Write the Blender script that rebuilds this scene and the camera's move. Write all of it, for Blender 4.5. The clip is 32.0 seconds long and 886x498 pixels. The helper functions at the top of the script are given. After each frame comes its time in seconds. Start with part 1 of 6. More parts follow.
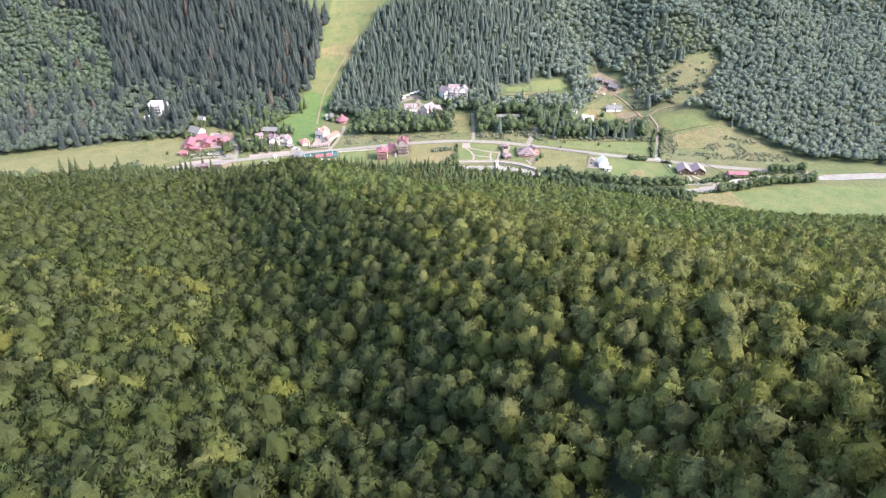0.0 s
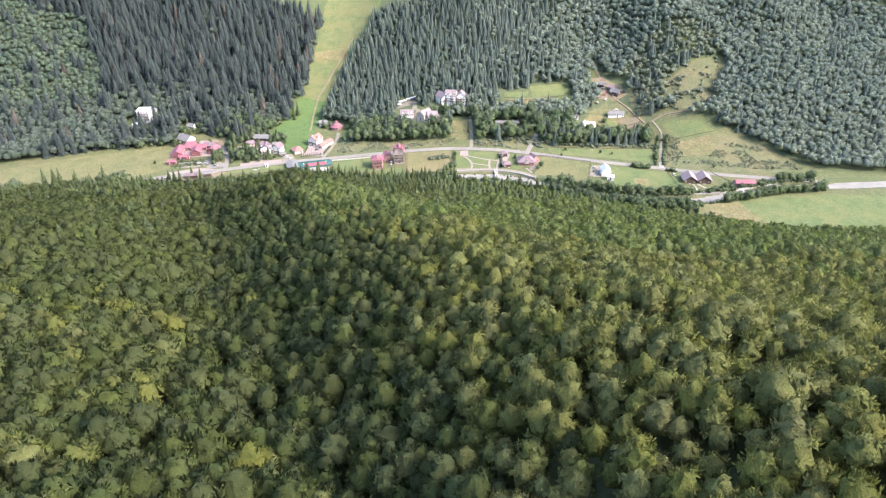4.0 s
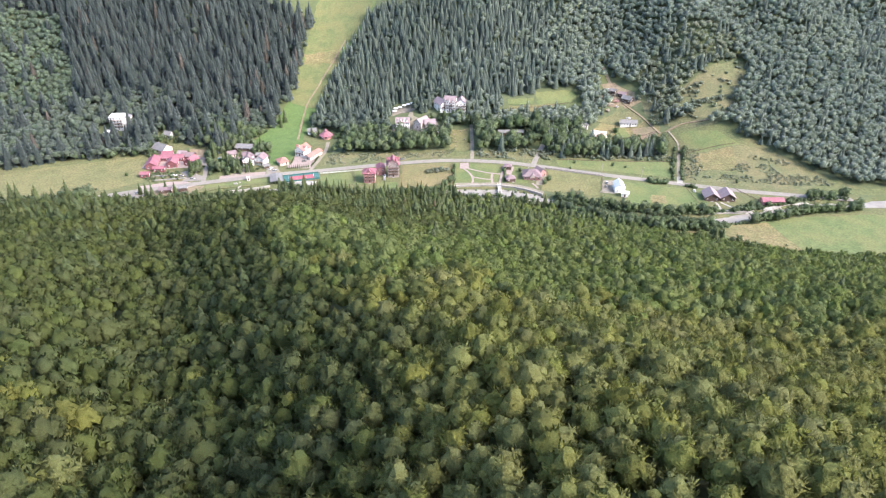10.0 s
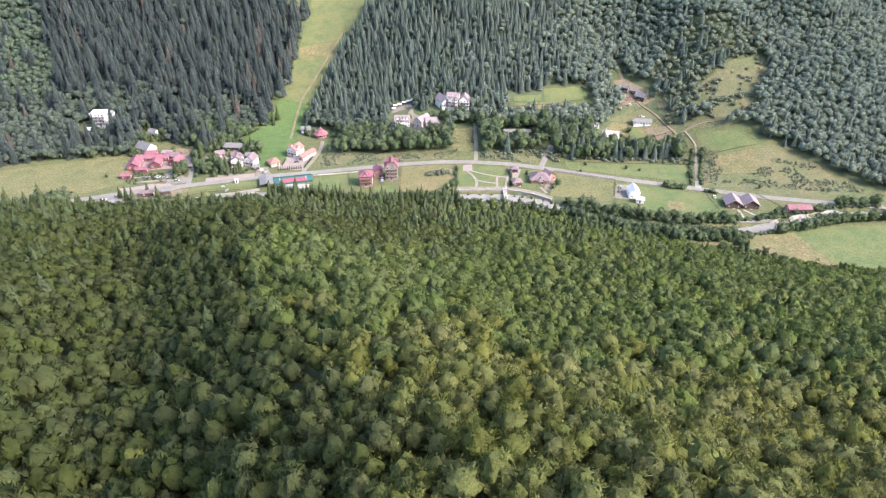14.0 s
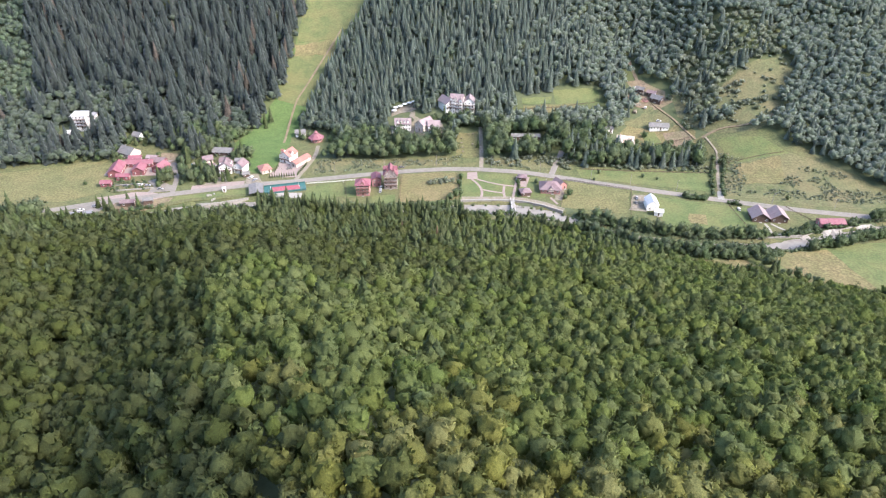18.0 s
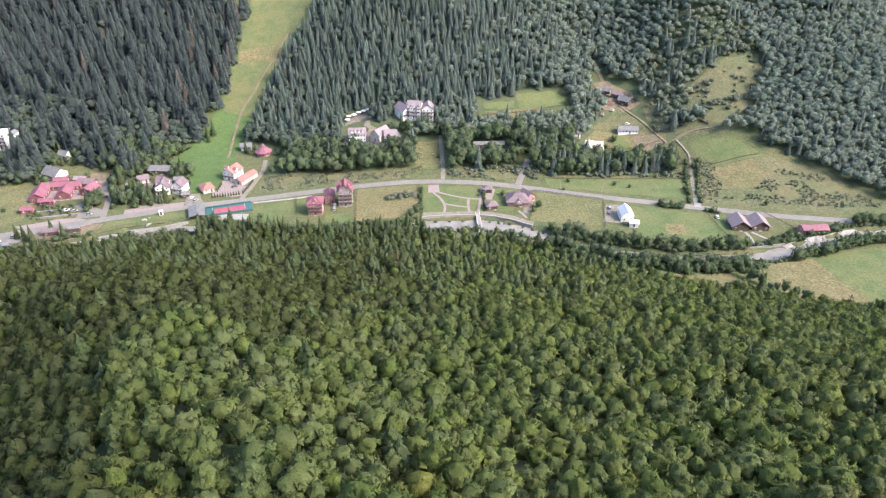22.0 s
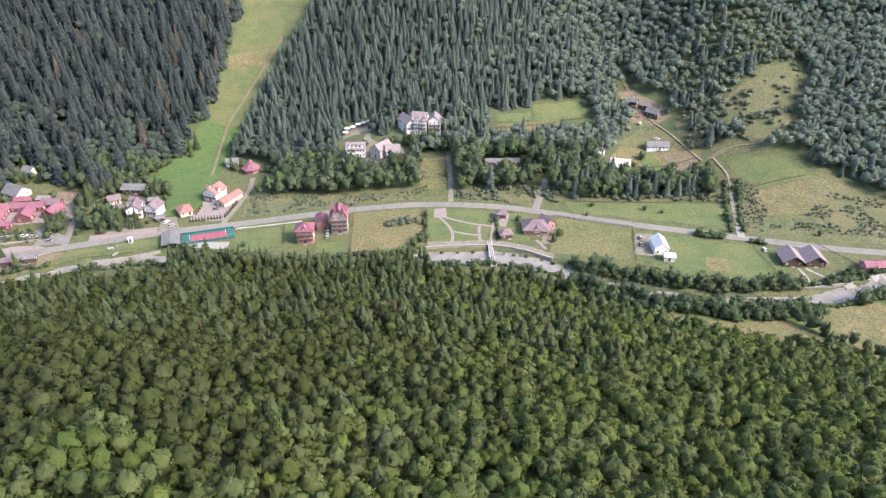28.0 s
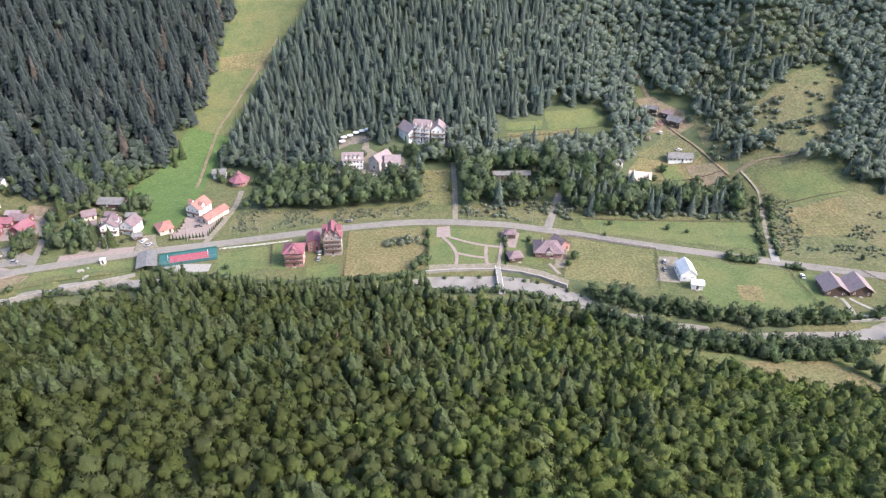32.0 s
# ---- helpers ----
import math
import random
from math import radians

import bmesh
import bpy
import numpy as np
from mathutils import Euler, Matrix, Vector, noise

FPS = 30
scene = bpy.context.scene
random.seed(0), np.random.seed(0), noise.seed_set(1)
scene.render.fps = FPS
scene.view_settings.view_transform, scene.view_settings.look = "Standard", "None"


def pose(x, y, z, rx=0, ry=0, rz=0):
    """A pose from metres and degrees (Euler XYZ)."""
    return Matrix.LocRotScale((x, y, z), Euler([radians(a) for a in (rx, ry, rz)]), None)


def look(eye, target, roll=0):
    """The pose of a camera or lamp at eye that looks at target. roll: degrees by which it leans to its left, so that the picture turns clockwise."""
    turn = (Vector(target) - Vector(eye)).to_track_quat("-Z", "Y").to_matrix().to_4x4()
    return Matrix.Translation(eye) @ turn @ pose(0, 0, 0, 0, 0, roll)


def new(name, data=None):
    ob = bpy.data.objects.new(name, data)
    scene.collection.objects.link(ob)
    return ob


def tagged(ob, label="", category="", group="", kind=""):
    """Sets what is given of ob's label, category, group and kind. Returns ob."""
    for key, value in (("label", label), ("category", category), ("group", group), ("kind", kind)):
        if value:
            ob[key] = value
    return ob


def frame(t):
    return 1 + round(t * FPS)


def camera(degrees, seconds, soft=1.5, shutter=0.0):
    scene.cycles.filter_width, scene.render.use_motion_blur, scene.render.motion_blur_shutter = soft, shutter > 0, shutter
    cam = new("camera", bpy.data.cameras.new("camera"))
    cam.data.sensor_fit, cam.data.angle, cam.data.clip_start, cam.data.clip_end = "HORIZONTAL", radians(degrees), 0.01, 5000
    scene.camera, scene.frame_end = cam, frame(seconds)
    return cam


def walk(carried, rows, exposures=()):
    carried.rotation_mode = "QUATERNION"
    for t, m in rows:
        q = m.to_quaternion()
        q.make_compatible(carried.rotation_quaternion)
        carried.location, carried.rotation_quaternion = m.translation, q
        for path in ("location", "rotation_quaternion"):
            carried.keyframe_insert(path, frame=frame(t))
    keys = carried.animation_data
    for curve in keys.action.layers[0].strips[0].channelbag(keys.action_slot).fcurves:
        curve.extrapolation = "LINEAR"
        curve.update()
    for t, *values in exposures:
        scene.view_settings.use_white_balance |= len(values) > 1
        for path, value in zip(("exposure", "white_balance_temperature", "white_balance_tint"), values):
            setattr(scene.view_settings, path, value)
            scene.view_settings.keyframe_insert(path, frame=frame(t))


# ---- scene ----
cam = camera(64.9, 32.0, soft=1.2)
METRES, EYE, TILT, LEAN, TURN = 300.0, 270.0, -31.5, 0.0, 0.0
ROWS = [
    (0.0, 0.0, 0.0, 0.0, 0.0, 0.0, -0.0),
    (0.5, 0.0001, 0.0056, 0.0035, -0.02, -0.0, 0.04),
    (1.0, 0.0003, 0.0118, 0.0073, -0.05, 0.0, 0.07),
    (1.5, 0.0005, 0.0184, 0.0113, -0.08, 0.0, 0.1),
    (2.0, 0.0006, 0.0261, 0.016, -0.11, 0.0, 0.11),
    (2.5, 0.0008, 0.035, 0.0214, -0.13, 0.01, 0.13),
    (3.0, 0.0009, 0.0454, 0.0258, -0.15, 0.03, 0.13),
    (3.5, 0.001, 0.0574, 0.0291, -0.16, 0.05, 0.15),
    (5.5, 0.0022, 0.1126, 0.0456, -0.22, 0.06, 0.19),
    (6.0, 0.0026, 0.1274, 0.0503, -0.24, 0.07, 0.19),
    (6.5, 0.0027, 0.1422, 0.0553, -0.27, 0.07, 0.17),
    (7.0, 0.0029, 0.1572, 0.0603, -0.29, 0.07, 0.14),
    (7.5, 0.0031, 0.1726, 0.0654, -0.3, 0.07, 0.11),
    (8.0, 0.0033, 0.188, 0.0706, -0.29, 0.07, 0.1),
    (8.5, 0.0034, 0.2034, 0.0759, -0.31, 0.08, 0.04),
    (9.0, 0.0036, 0.2188, 0.0814, -0.3, 0.07, 0.01),
    (9.5, 0.0036, 0.2347, 0.0868, -0.3, 0.08, -0.05),
    (10.0, 0.0038, 0.2503, 0.0923, -0.29, 0.09, -0.09),
    (10.5, 0.004, 0.2661, 0.0978, -0.27, 0.04, -0.13),
    (11.0, 0.0043, 0.2818, 0.1033, -0.26, -0.04, -0.17),
    (11.5, 0.0046, 0.2975, 0.1087, -0.25, -0.13, -0.21),
    (12.0, 0.0049, 0.3133, 0.1142, -0.23, -0.21, -0.25),
    (12.5, 0.0051, 0.3291, 0.1196, -0.21, -0.29, -0.29),
    (13.0, 0.0053, 0.3449, 0.125, -0.19, -0.37, -0.31),
    (13.5, 0.0055, 0.3602, 0.1301, -0.16, -0.45, -0.35),
    (14.0, 0.0058, 0.3759, 0.1356, -0.13, -0.59, -0.38),
    (14.5, 0.0061, 0.3918, 0.141, -0.09, -0.76, -0.41),
    (16.5, 0.0073, 0.4547, 0.1619, 0.05, -0.91, -0.55),
    (17.0, 0.0075, 0.4705, 0.1674, 0.08, -0.9, -0.59),
    (17.5, 0.0078, 0.4865, 0.1728, 0.12, -0.91, -0.62),
    (18.0, 0.0081, 0.5023, 0.1782, 0.17, -0.9, -0.64),
    (18.5, 0.0083, 0.5183, 0.1837, 0.21, -0.9, -0.67),
    (19.0, 0.0087, 0.5344, 0.189, 0.25, -0.89, -0.7),
    (19.5, 0.0089, 0.5501, 0.1944, 0.3, -0.88, -0.73),
    (20.0, 0.0094, 0.5662, 0.1996, 0.16, -0.87, -0.64),
    (20.5, 0.0098, 0.5819, 0.205, -1.0, -0.87, 0.08),
    (21.0, 0.0101, 0.5975, 0.2103, -2.45, -0.9, 1.0),
    (21.5, 0.0103, 0.6132, 0.2156, -2.95, -0.92, 1.3),
    (22.0, 0.0109, 0.6292, 0.2209, -2.92, -0.91, 1.27),
    (22.5, 0.0117, 0.6451, 0.2262, -2.87, -0.91, 1.23),
    (23.0, 0.0125, 0.661, 0.2314, -2.81, -0.91, 1.21),
    (23.5, 0.0136, 0.6768, 0.2367, -2.75, -0.91, 1.18),
    (24.0, 0.0147, 0.6927, 0.2418, -2.69, -0.9, 1.14),
    (24.5, 0.0158, 0.7085, 0.247, -2.63, -0.88, 1.11),
    (25.0, 0.0169, 0.7242, 0.2522, -2.57, -0.87, 1.08),
    (25.5, 0.0181, 0.74, 0.2574, -2.51, -0.87, 1.04),
    (27.5, 0.0226, 0.8022, 0.2779, -2.29, -0.83, 0.87),
    (28.0, 0.0239, 0.818, 0.2831, -2.23, -0.83, 0.82),
    (28.5, 0.0253, 0.8337, 0.2883, -2.16, -0.82, 0.78),
    (29.0, 0.0266, 0.8495, 0.2934, -2.11, -0.82, 0.74),
    (29.5, 0.0279, 0.8653, 0.2986, -2.04, -0.83, 0.72),
    (30.0, 0.0292, 0.8806, 0.3036, -1.97, -0.84, 0.68),
    (30.5, 0.0306, 0.8964, 0.3088, -1.91, -0.85, 0.64),
    (31.0, 0.0321, 0.9123, 0.3138, -1.84, -0.85, 0.59),
    (31.5, 0.0334, 0.928, 0.319, -1.77, -0.86, 0.56),
    (32.0, 0.0348, 0.9438, 0.3241, -1.71, -0.85, 0.51),
]
walk(cam, [(t, pose(0, 0, EYE, TILT, LEAN, TURN) @ pose(METRES * x, METRES * y, METRES * z, 90 + pitch, roll, yaw)) for t, x, y, z, yaw, pitch, roll in ROWS],
     exposures=((0.0, 2.40, 6450, 14), (12.0, 2.24, 6450, 14), (32.0, 1.87, 6450, 14)))

# ---- daylight: thin overcast, high sun on the right ----
SUN_ELEV, SUN_AZ = 40.0, 115.0
world = bpy.data.worlds.new("world")
scene.world = world
world.use_nodes = True
wn = world.node_tree.nodes
sky = wn.new("ShaderNodeTexSky")
sky.sky_type = "NISHITA"
sky.sun_disc = False
sky.sun_elevation = radians(SUN_ELEV)
sky.sun_rotation = radians(SUN_AZ)
sky.dust_density = 2.0
sky.air_density = 1.0
wn["Background"].inputs["Strength"].default_value = 0.15
world.node_tree.links.new(sky.outputs[0], wn["Background"].inputs[0])
sun_data = bpy.data.lights.new("sun", "SUN")
sun_data.energy = 2.0
sun_data.angle = radians(22)
sun_data.color = (1.0, 0.92, 0.85)
sun_ob = new("sun", sun_data)
az, el = radians(SUN_AZ), radians(SUN_ELEV)
sun_way = Vector((math.sin(az) * math.cos(el), math.cos(az) * math.cos(el), math.sin(el)))
sun_ob.matrix_basis = look(sun_way * 600, (0, 0, 0))


# ---- materials ----
def mat(name, dark, light, scale=0.5, rough=0.85, bump=0.0, bump_scale=6.0, island=0.0, coarse=0.0, coarse_scale=0.03, metal=0.0, hue=None, leaf=0.0, sheen=0.0, fine=0.45, mottle=0.0):
    """Two colours mixed by fine noise, shifted by coarse noise and by piece."""
    m = bpy.data.materials.new(name)
    m.use_nodes = True
    nt = m.node_tree
    n, ln = nt.nodes, nt.links
    b = n["Principled BSDF"]
    b.inputs["Roughness"].default_value = rough
    b.inputs["Metallic"].default_value = metal
    b.inputs["Specular IOR Level"].default_value = 0.12 if leaf else 0.3
    # bluish sheen, a stand-in for haze over distant foliage
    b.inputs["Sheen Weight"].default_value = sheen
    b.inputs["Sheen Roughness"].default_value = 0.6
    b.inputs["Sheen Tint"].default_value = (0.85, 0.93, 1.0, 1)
    tc = n.new("ShaderNodeNewGeometry")
    nz = n.new("ShaderNodeTexNoise")
    nz.inputs["Scale"].default_value = scale
    nz.inputs["Detail"].default_value = 4.0
    ln.new(tc.outputs["Position"], nz.inputs["Vector"])
    rp = n.new("ShaderNodeMapRange")
    rp.inputs["From Min"].default_value, rp.inputs["From Max"].default_value = 0.3, 0.7
    ln.new(nz.outputs["Fac"], rp.inputs["Value"])
    mx = n.new("ShaderNodeMix")
    mx.data_type = "RGBA"
    mx.inputs["A"].default_value = (*dark, 1)
    mx.inputs["B"].default_value = (*light, 1)
    ln.new(rp.outputs["Result"], mx.inputs["Factor"])
    out = mx.outputs["Result"]
    if hue:
        nc = n.new("ShaderNodeTexNoise")
        nc.inputs["Scale"].default_value = coarse_scale
        nc.inputs["Detail"].default_value = 3.0
        ln.new(tc.outputs["Position"], nc.inputs["Vector"])
        r2 = n.new("ShaderNodeMapRange")
        r2.inputs["From Min"].default_value, r2.inputs["From Max"].default_value = 0.42, 0.62
        r2.inputs["To Max"].default_value = coarse
        ln.new(nc.outputs["Fac"], r2.inputs["Value"])
        m2 = n.new("ShaderNodeMix")
        m2.data_type = "RGBA"
        ln.new(r2.outputs["Result"], m2.inputs["Factor"])
        ln.new(out, m2.inputs["A"])
        m2.inputs["B"].default_value = (*hue, 1)
        out = m2.outputs["Result"]
    if island:
        hs = n.new("ShaderNodeHueSaturation")
        r3 = n.new("ShaderNodeMapRange")
        r3.inputs["To Min"].default_value, r3.inputs["To Max"].default_value = 1 - island, 1 + island
        ln.new(tc.outputs["Random Per Island"], r3.inputs["Value"])
        r4 = n.new("ShaderNodeMapRange")
        r4.inputs["To Min"].default_value, r4.inputs["To Max"].default_value = 0.509, 0.494
        wn2 = n.new("ShaderNodeTexWhiteNoise")
        wn2.noise_dimensions = "1D"
        at = n.new("ShaderNodeAttribute")
        at.attribute_name = "tint"
        oi = n.new("ShaderNodeObjectInfo")
        ad = n.new("ShaderNodeMath")
        ln.new(at.outputs["Fac"], ad.inputs[0])
        ln.new(oi.outputs["Random"], ad.inputs[1])
        ln.new(ad.outputs[0], wn2.inputs["W"])
        ln.new(wn2.outputs["Value"], r4.inputs["Value"])
        ln.new(r4.outputs["Result"], hs.inputs["Hue"])
        mu = n.new("ShaderNodeMath")
        mu.operation = "MULTIPLY"
        r5 = n.new("ShaderNodeMapRange")
        r5.inputs["To Min"].default_value, r5.inputs["To Max"].default_value = 0.86, 1.14
        sp = n.new("ShaderNodeSeparateColor")
        ln.new(wn2.outputs["Color"], sp.inputs[0])
        ln.new(sp.outputs[1], r5.inputs["Value"])
        ln.new(r3.outputs["Result"], mu.inputs[0])
        ln.new(r5.outputs["Result"], mu.inputs[1])
        ln.new(mu.outputs[0], hs.inputs["Value"])
        r6 = n.new("ShaderNodeMapRange")
        r6.inputs["To Min"].default_value, r6.inputs["To Max"].default_value = 0.9, 1.12
        ln.new(sp.outputs[2], r6.inputs["Value"])
        ln.new(r6.outputs["Result"], hs.inputs["Saturation"])
        ln.new(out, hs.inputs["Color"])
        out = hs.outputs["Color"]
    if leaf or mottle:
        nf = n.new("ShaderNodeTexNoise")
        nf.inputs["Scale"].default_value = 3.2 if leaf else 0.7
        nf.inputs["Detail"].default_value = 3.0
        nf.inputs["Roughness"].default_value = 0.65
        ln.new(tc.outputs["Position"], nf.inputs["Vector"])
        rf = n.new("ShaderNodeMapRange")
        rf.inputs["From Min"].default_value, rf.inputs["From Max"].default_value = 0.33, 0.67
        rf.inputs["To Min"].default_value, rf.inputs["To Max"].default_value = 1 - 1.2 * (fine if leaf else mottle), 1 + 0.8 * (fine if leaf else mottle)
        ln.new(nf.outputs["Fac"], rf.inputs["Value"])
        hf = n.new("ShaderNodeHueSaturation")
        ln.new(rf.outputs["Result"], hf.inputs["Value"])
        ln.new(out, hf.inputs["Color"])
        out = hf.outputs["Color"]
        bf = n.new("ShaderNodeBump")
        bf.inputs["Strength"].default_value = 0.7
        bf.inputs["Distance"].default_value = 0.5
        ln.new(nf.outputs["Fac"], bf.inputs["Height"])
        if leaf:
            ln.new(bf.outputs["Normal"], b.inputs["Normal"])
    ln.new(out, b.inputs["Base Color"])
    if bump:
        nb = n.new("ShaderNodeTexNoise")
        nb.inputs["Scale"].default_value = bump_scale
        nb.inputs["Detail"].default_value = 5.0
        ln.new(tc.outputs["Position"], nb.inputs["Vector"])
        bp = n.new("ShaderNodeBump")
        bp.inputs["Strength"].default_value = bump
        bp.inputs["Distance"].default_value = 0.3
        ln.new(nb.outputs["Fac"], bp.inputs["Height"])
        ln.new(bp.outputs["Normal"], b.inputs["Normal"])
    if leaf:
        tl = n.new("ShaderNodeBsdfTranslucent")
        ln.new(out, tl.inputs["Color"])
        ms = n.new("ShaderNodeMixShader")
        ms.inputs[0].default_value = leaf
        ln.new(b.outputs[0], ms.inputs[1])
        ln.new(tl.outputs[0], ms.inputs[2])
        ln.new(ms.outputs[0], n["Material Output"].inputs["Surface"])
    return m


M = {}
M["ground"] = mat("forest_floor", (0.051, 0.066, 0.034), (0.087, 0.102, 0.050), 0.25, 0.95, 0.6, 1.2, hue=(0.068, 0.083, 0.031), coarse=0.8)
M["grass"] = mat("rough_grass", (0.062, 0.078, 0.030), (0.105, 0.115, 0.048), 0.22, 0.95, 0.6, 1.2, hue=(0.115, 0.105, 0.05), coarse=0.7, coarse_scale=0.04, mottle=0.3)
M["beech"] = mat("beech_leaves", (0.106, 0.118, 0.037), (0.146, 0.158, 0.051), 0.10, 0.65, island=0.10, hue=(0.154, 0.158, 0.051), coarse=0.5, coarse_scale=0.02, leaf=0.38, fine=0.28)
# greener beech leaves, also darkened to imitate the shade of the gully
M["green"] = mat("shaded_beech_leaves", (0.054, 0.071, 0.025), (0.082, 0.099, 0.035), 0.10, 0.65, island=0.10, hue=(0.086, 0.099, 0.035), coarse=0.5, coarse_scale=0.02, leaf=0.38, fine=0.28)
M["fresh"] = mat("fresh_beech_leaves", (0.087, 0.116, 0.038), (0.121, 0.152, 0.050), 0.10, 0.65, island=0.10, hue=(0.128, 0.151, 0.050), coarse=0.5, coarse_scale=0.02, leaf=0.38, fine=0.28)
M["rust"] = mat("dead_needles", (0.078, 0.056, 0.042), (0.125, 0.088, 0.062), 0.3, 0.85, island=0.2, leaf=0.2)
M["withered"] = mat("withered_needles", (0.066, 0.058, 0.050), (0.100, 0.088, 0.074), 0.3, 0.85, island=0.2, leaf=0.2)
M["alder"] = mat("alder_leaves", (0.070, 0.104, 0.048), (0.116, 0.160, 0.074), 0.2, 0.75, island=0.14, hue=(0.128, 0.155, 0.072), coarse=0.5, coarse_scale=0.08, leaf=0.42, sheen=0.1, fine=0.25)
# leaf colour lifted and blued for the haze on the mountain
M["far_leaf"] = mat("hazed_mixed_leaves", (0.092, 0.126, 0.086), (0.132, 0.168, 0.112), 0.12, 0.7, island=0.10, hue=(0.142, 0.172, 0.104), coarse=0.5, coarse_scale=0.02, leaf=0.35, sheen=0.3, fine=0.2)
M["pole_leaf"] = mat("young_mixed_leaves", (0.058, 0.092, 0.058), (0.098, 0.138, 0.082), 0.12, 0.7, island=0.18, hue=(0.104, 0.138, 0.070), coarse=0.5, coarse_scale=0.02, leaf=0.35, sheen=0.15, fine=0.3)
M["spruce"] = mat("spruce_needles", (0.040, 0.056, 0.025), (0.070, 0.092, 0.040), 0.2, 0.8, island=0.2, hue=(0.085, 0.098, 0.046), coarse=0.4, coarse_scale=0.06, leaf=0.2, fine=0.3)
# needles paled towards blue, haze put into the colour
M["far_spruce"] = mat("hazed_spruce_needles", (0.054, 0.080, 0.062), (0.082, 0.110, 0.082), 0.2, 0.7, island=0.12, hue=(0.092, 0.112, 0.080), coarse=0.5, coarse_scale=0.05, leaf=0.35, sheen=0.3, fine=0.15)
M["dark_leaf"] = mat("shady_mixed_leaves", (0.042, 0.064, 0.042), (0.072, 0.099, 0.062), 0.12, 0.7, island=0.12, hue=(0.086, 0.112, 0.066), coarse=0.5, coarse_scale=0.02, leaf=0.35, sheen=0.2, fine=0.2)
M["resort_wall"] = mat("dark_red_boards", (0.15, 0.055, 0.060), (0.21, 0.085, 0.088), 0.6, 0.8, 0.1, 5)
# darker copy of the spruce needles for the left side, where less haze lies
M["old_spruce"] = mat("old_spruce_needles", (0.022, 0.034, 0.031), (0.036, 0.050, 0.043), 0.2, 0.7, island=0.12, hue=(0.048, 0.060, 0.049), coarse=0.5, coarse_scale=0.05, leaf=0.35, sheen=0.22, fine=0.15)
M["thicket"] = mat("thicket_leaves", (0.118, 0.148, 0.086), (0.172, 0.200, 0.116), 0.2, 0.7, island=0.15, hue=(0.185, 0.196, 0.112), coarse=0.5, coarse_scale=0.04, leaf=0.4, sheen=0.3, fine=0.2)
M["thin_lawn"] = mat("thin_ski_grass", (0.076, 0.096, 0.036), (0.106, 0.120, 0.048), 0.14, 0.95, 0.3, 2.5, hue=(0.124, 0.120, 0.050), coarse=0.7, coarse_scale=0.06, mottle=0.2)
M["bark"] = mat("bark", (0.09, 0.075, 0.06), (0.2, 0.18, 0.15), 2.0, 0.9, 0.4, 8)
M["meadow"] = mat("meadow_grass", (0.092, 0.098, 0.040), (0.130, 0.128, 0.056), 0.12, 0.95, 0.4, 2.0, hue=(0.150, 0.132, 0.060), coarse=0.7, coarse_scale=0.05, mottle=0.35)
M["lawn"] = mat("mown_lawn", (0.071, 0.098, 0.034), (0.099, 0.124, 0.047), 0.14, 0.95, 0.3, 2.5, hue=(0.122, 0.126, 0.050), coarse=0.7, coarse_scale=0.05, mottle=0.22)
M["ski_grass"] = mat("ski_run_grass", (0.054, 0.094, 0.026), (0.075, 0.120, 0.037), 0.14, 0.95, 0.3, 2.5, hue=(0.080, 0.118, 0.037), coarse=0.6, coarse_scale=0.05, mottle=0.2)
M["dry"] = mat("dry_grass", (0.122, 0.106, 0.048), (0.172, 0.142, 0.070), 0.14, 0.95, 0.4, 2.0, hue=(0.108, 0.110, 0.046), coarse=0.7, coarse_scale=0.06, mottle=0.35)
M["scrub"] = mat("scrub", (0.075, 0.090, 0.040), (0.118, 0.118, 0.056), 0.2, 0.95, 0.5, 1.5, hue=(0.142, 0.122, 0.062), coarse=0.7, coarse_scale=0.04, mottle=0.35)
M["asphalt"] = mat("worn_asphalt", (0.142, 0.130, 0.115), (0.188, 0.173, 0.153), 0.3, 0.9, 0.2, 6, hue=(0.214, 0.191, 0.163), coarse=0.6, coarse_scale=0.06, mottle=0.1)
M["gravel"] = mat("gravel", (0.150, 0.132, 0.108), (0.235, 0.205, 0.165), 0.5, 0.95, 0.4, 5, hue=(0.15, 0.14, 0.08), coarse=0.5, coarse_scale=0.15, mottle=0.2)
M["paving"] = mat("pink_paving", (0.190, 0.146, 0.132), (0.262, 0.208, 0.188), 0.6, 0.9, 0.2, 5, hue=(0.22, 0.18, 0.16), coarse=0.5, coarse_scale=0.2)
M["earth"] = mat("bare_earth", (0.135, 0.102, 0.068), (0.205, 0.158, 0.108), 0.3, 0.95, 0.4, 3, hue=(0.13, 0.125, 0.06), coarse=0.5, coarse_scale=0.1, mottle=0.25)
M["water"] = mat("river_water", (0.150, 0.136, 0.118), (0.205, 0.188, 0.164), 0.15, 0.45, 0.3, 0.8, hue=(0.25, 0.235, 0.21), coarse=0.6, coarse_scale=0.12)
M["concrete"] = mat("pale_concrete", (0.20, 0.19, 0.17), (0.29, 0.275, 0.25), 0.8, 0.85, 0.1, 6)
M["white"] = mat("white_plaster", (0.60, 0.585, 0.56), (0.72, 0.71, 0.68), 0.5, 0.8, 0.05, 8)
M["cream"] = mat("cream_plaster", (0.44, 0.36, 0.31), (0.54, 0.46, 0.40), 0.5, 0.85, 0.05, 8)
M["red_tile"] = mat("crimson_roof_sheet", (0.165, 0.056, 0.076), (0.222, 0.088, 0.106), 0.8, 0.55, 0.1, 4, hue=(0.212, 0.105, 0.115), coarse=0.6, coarse_scale=0.2)
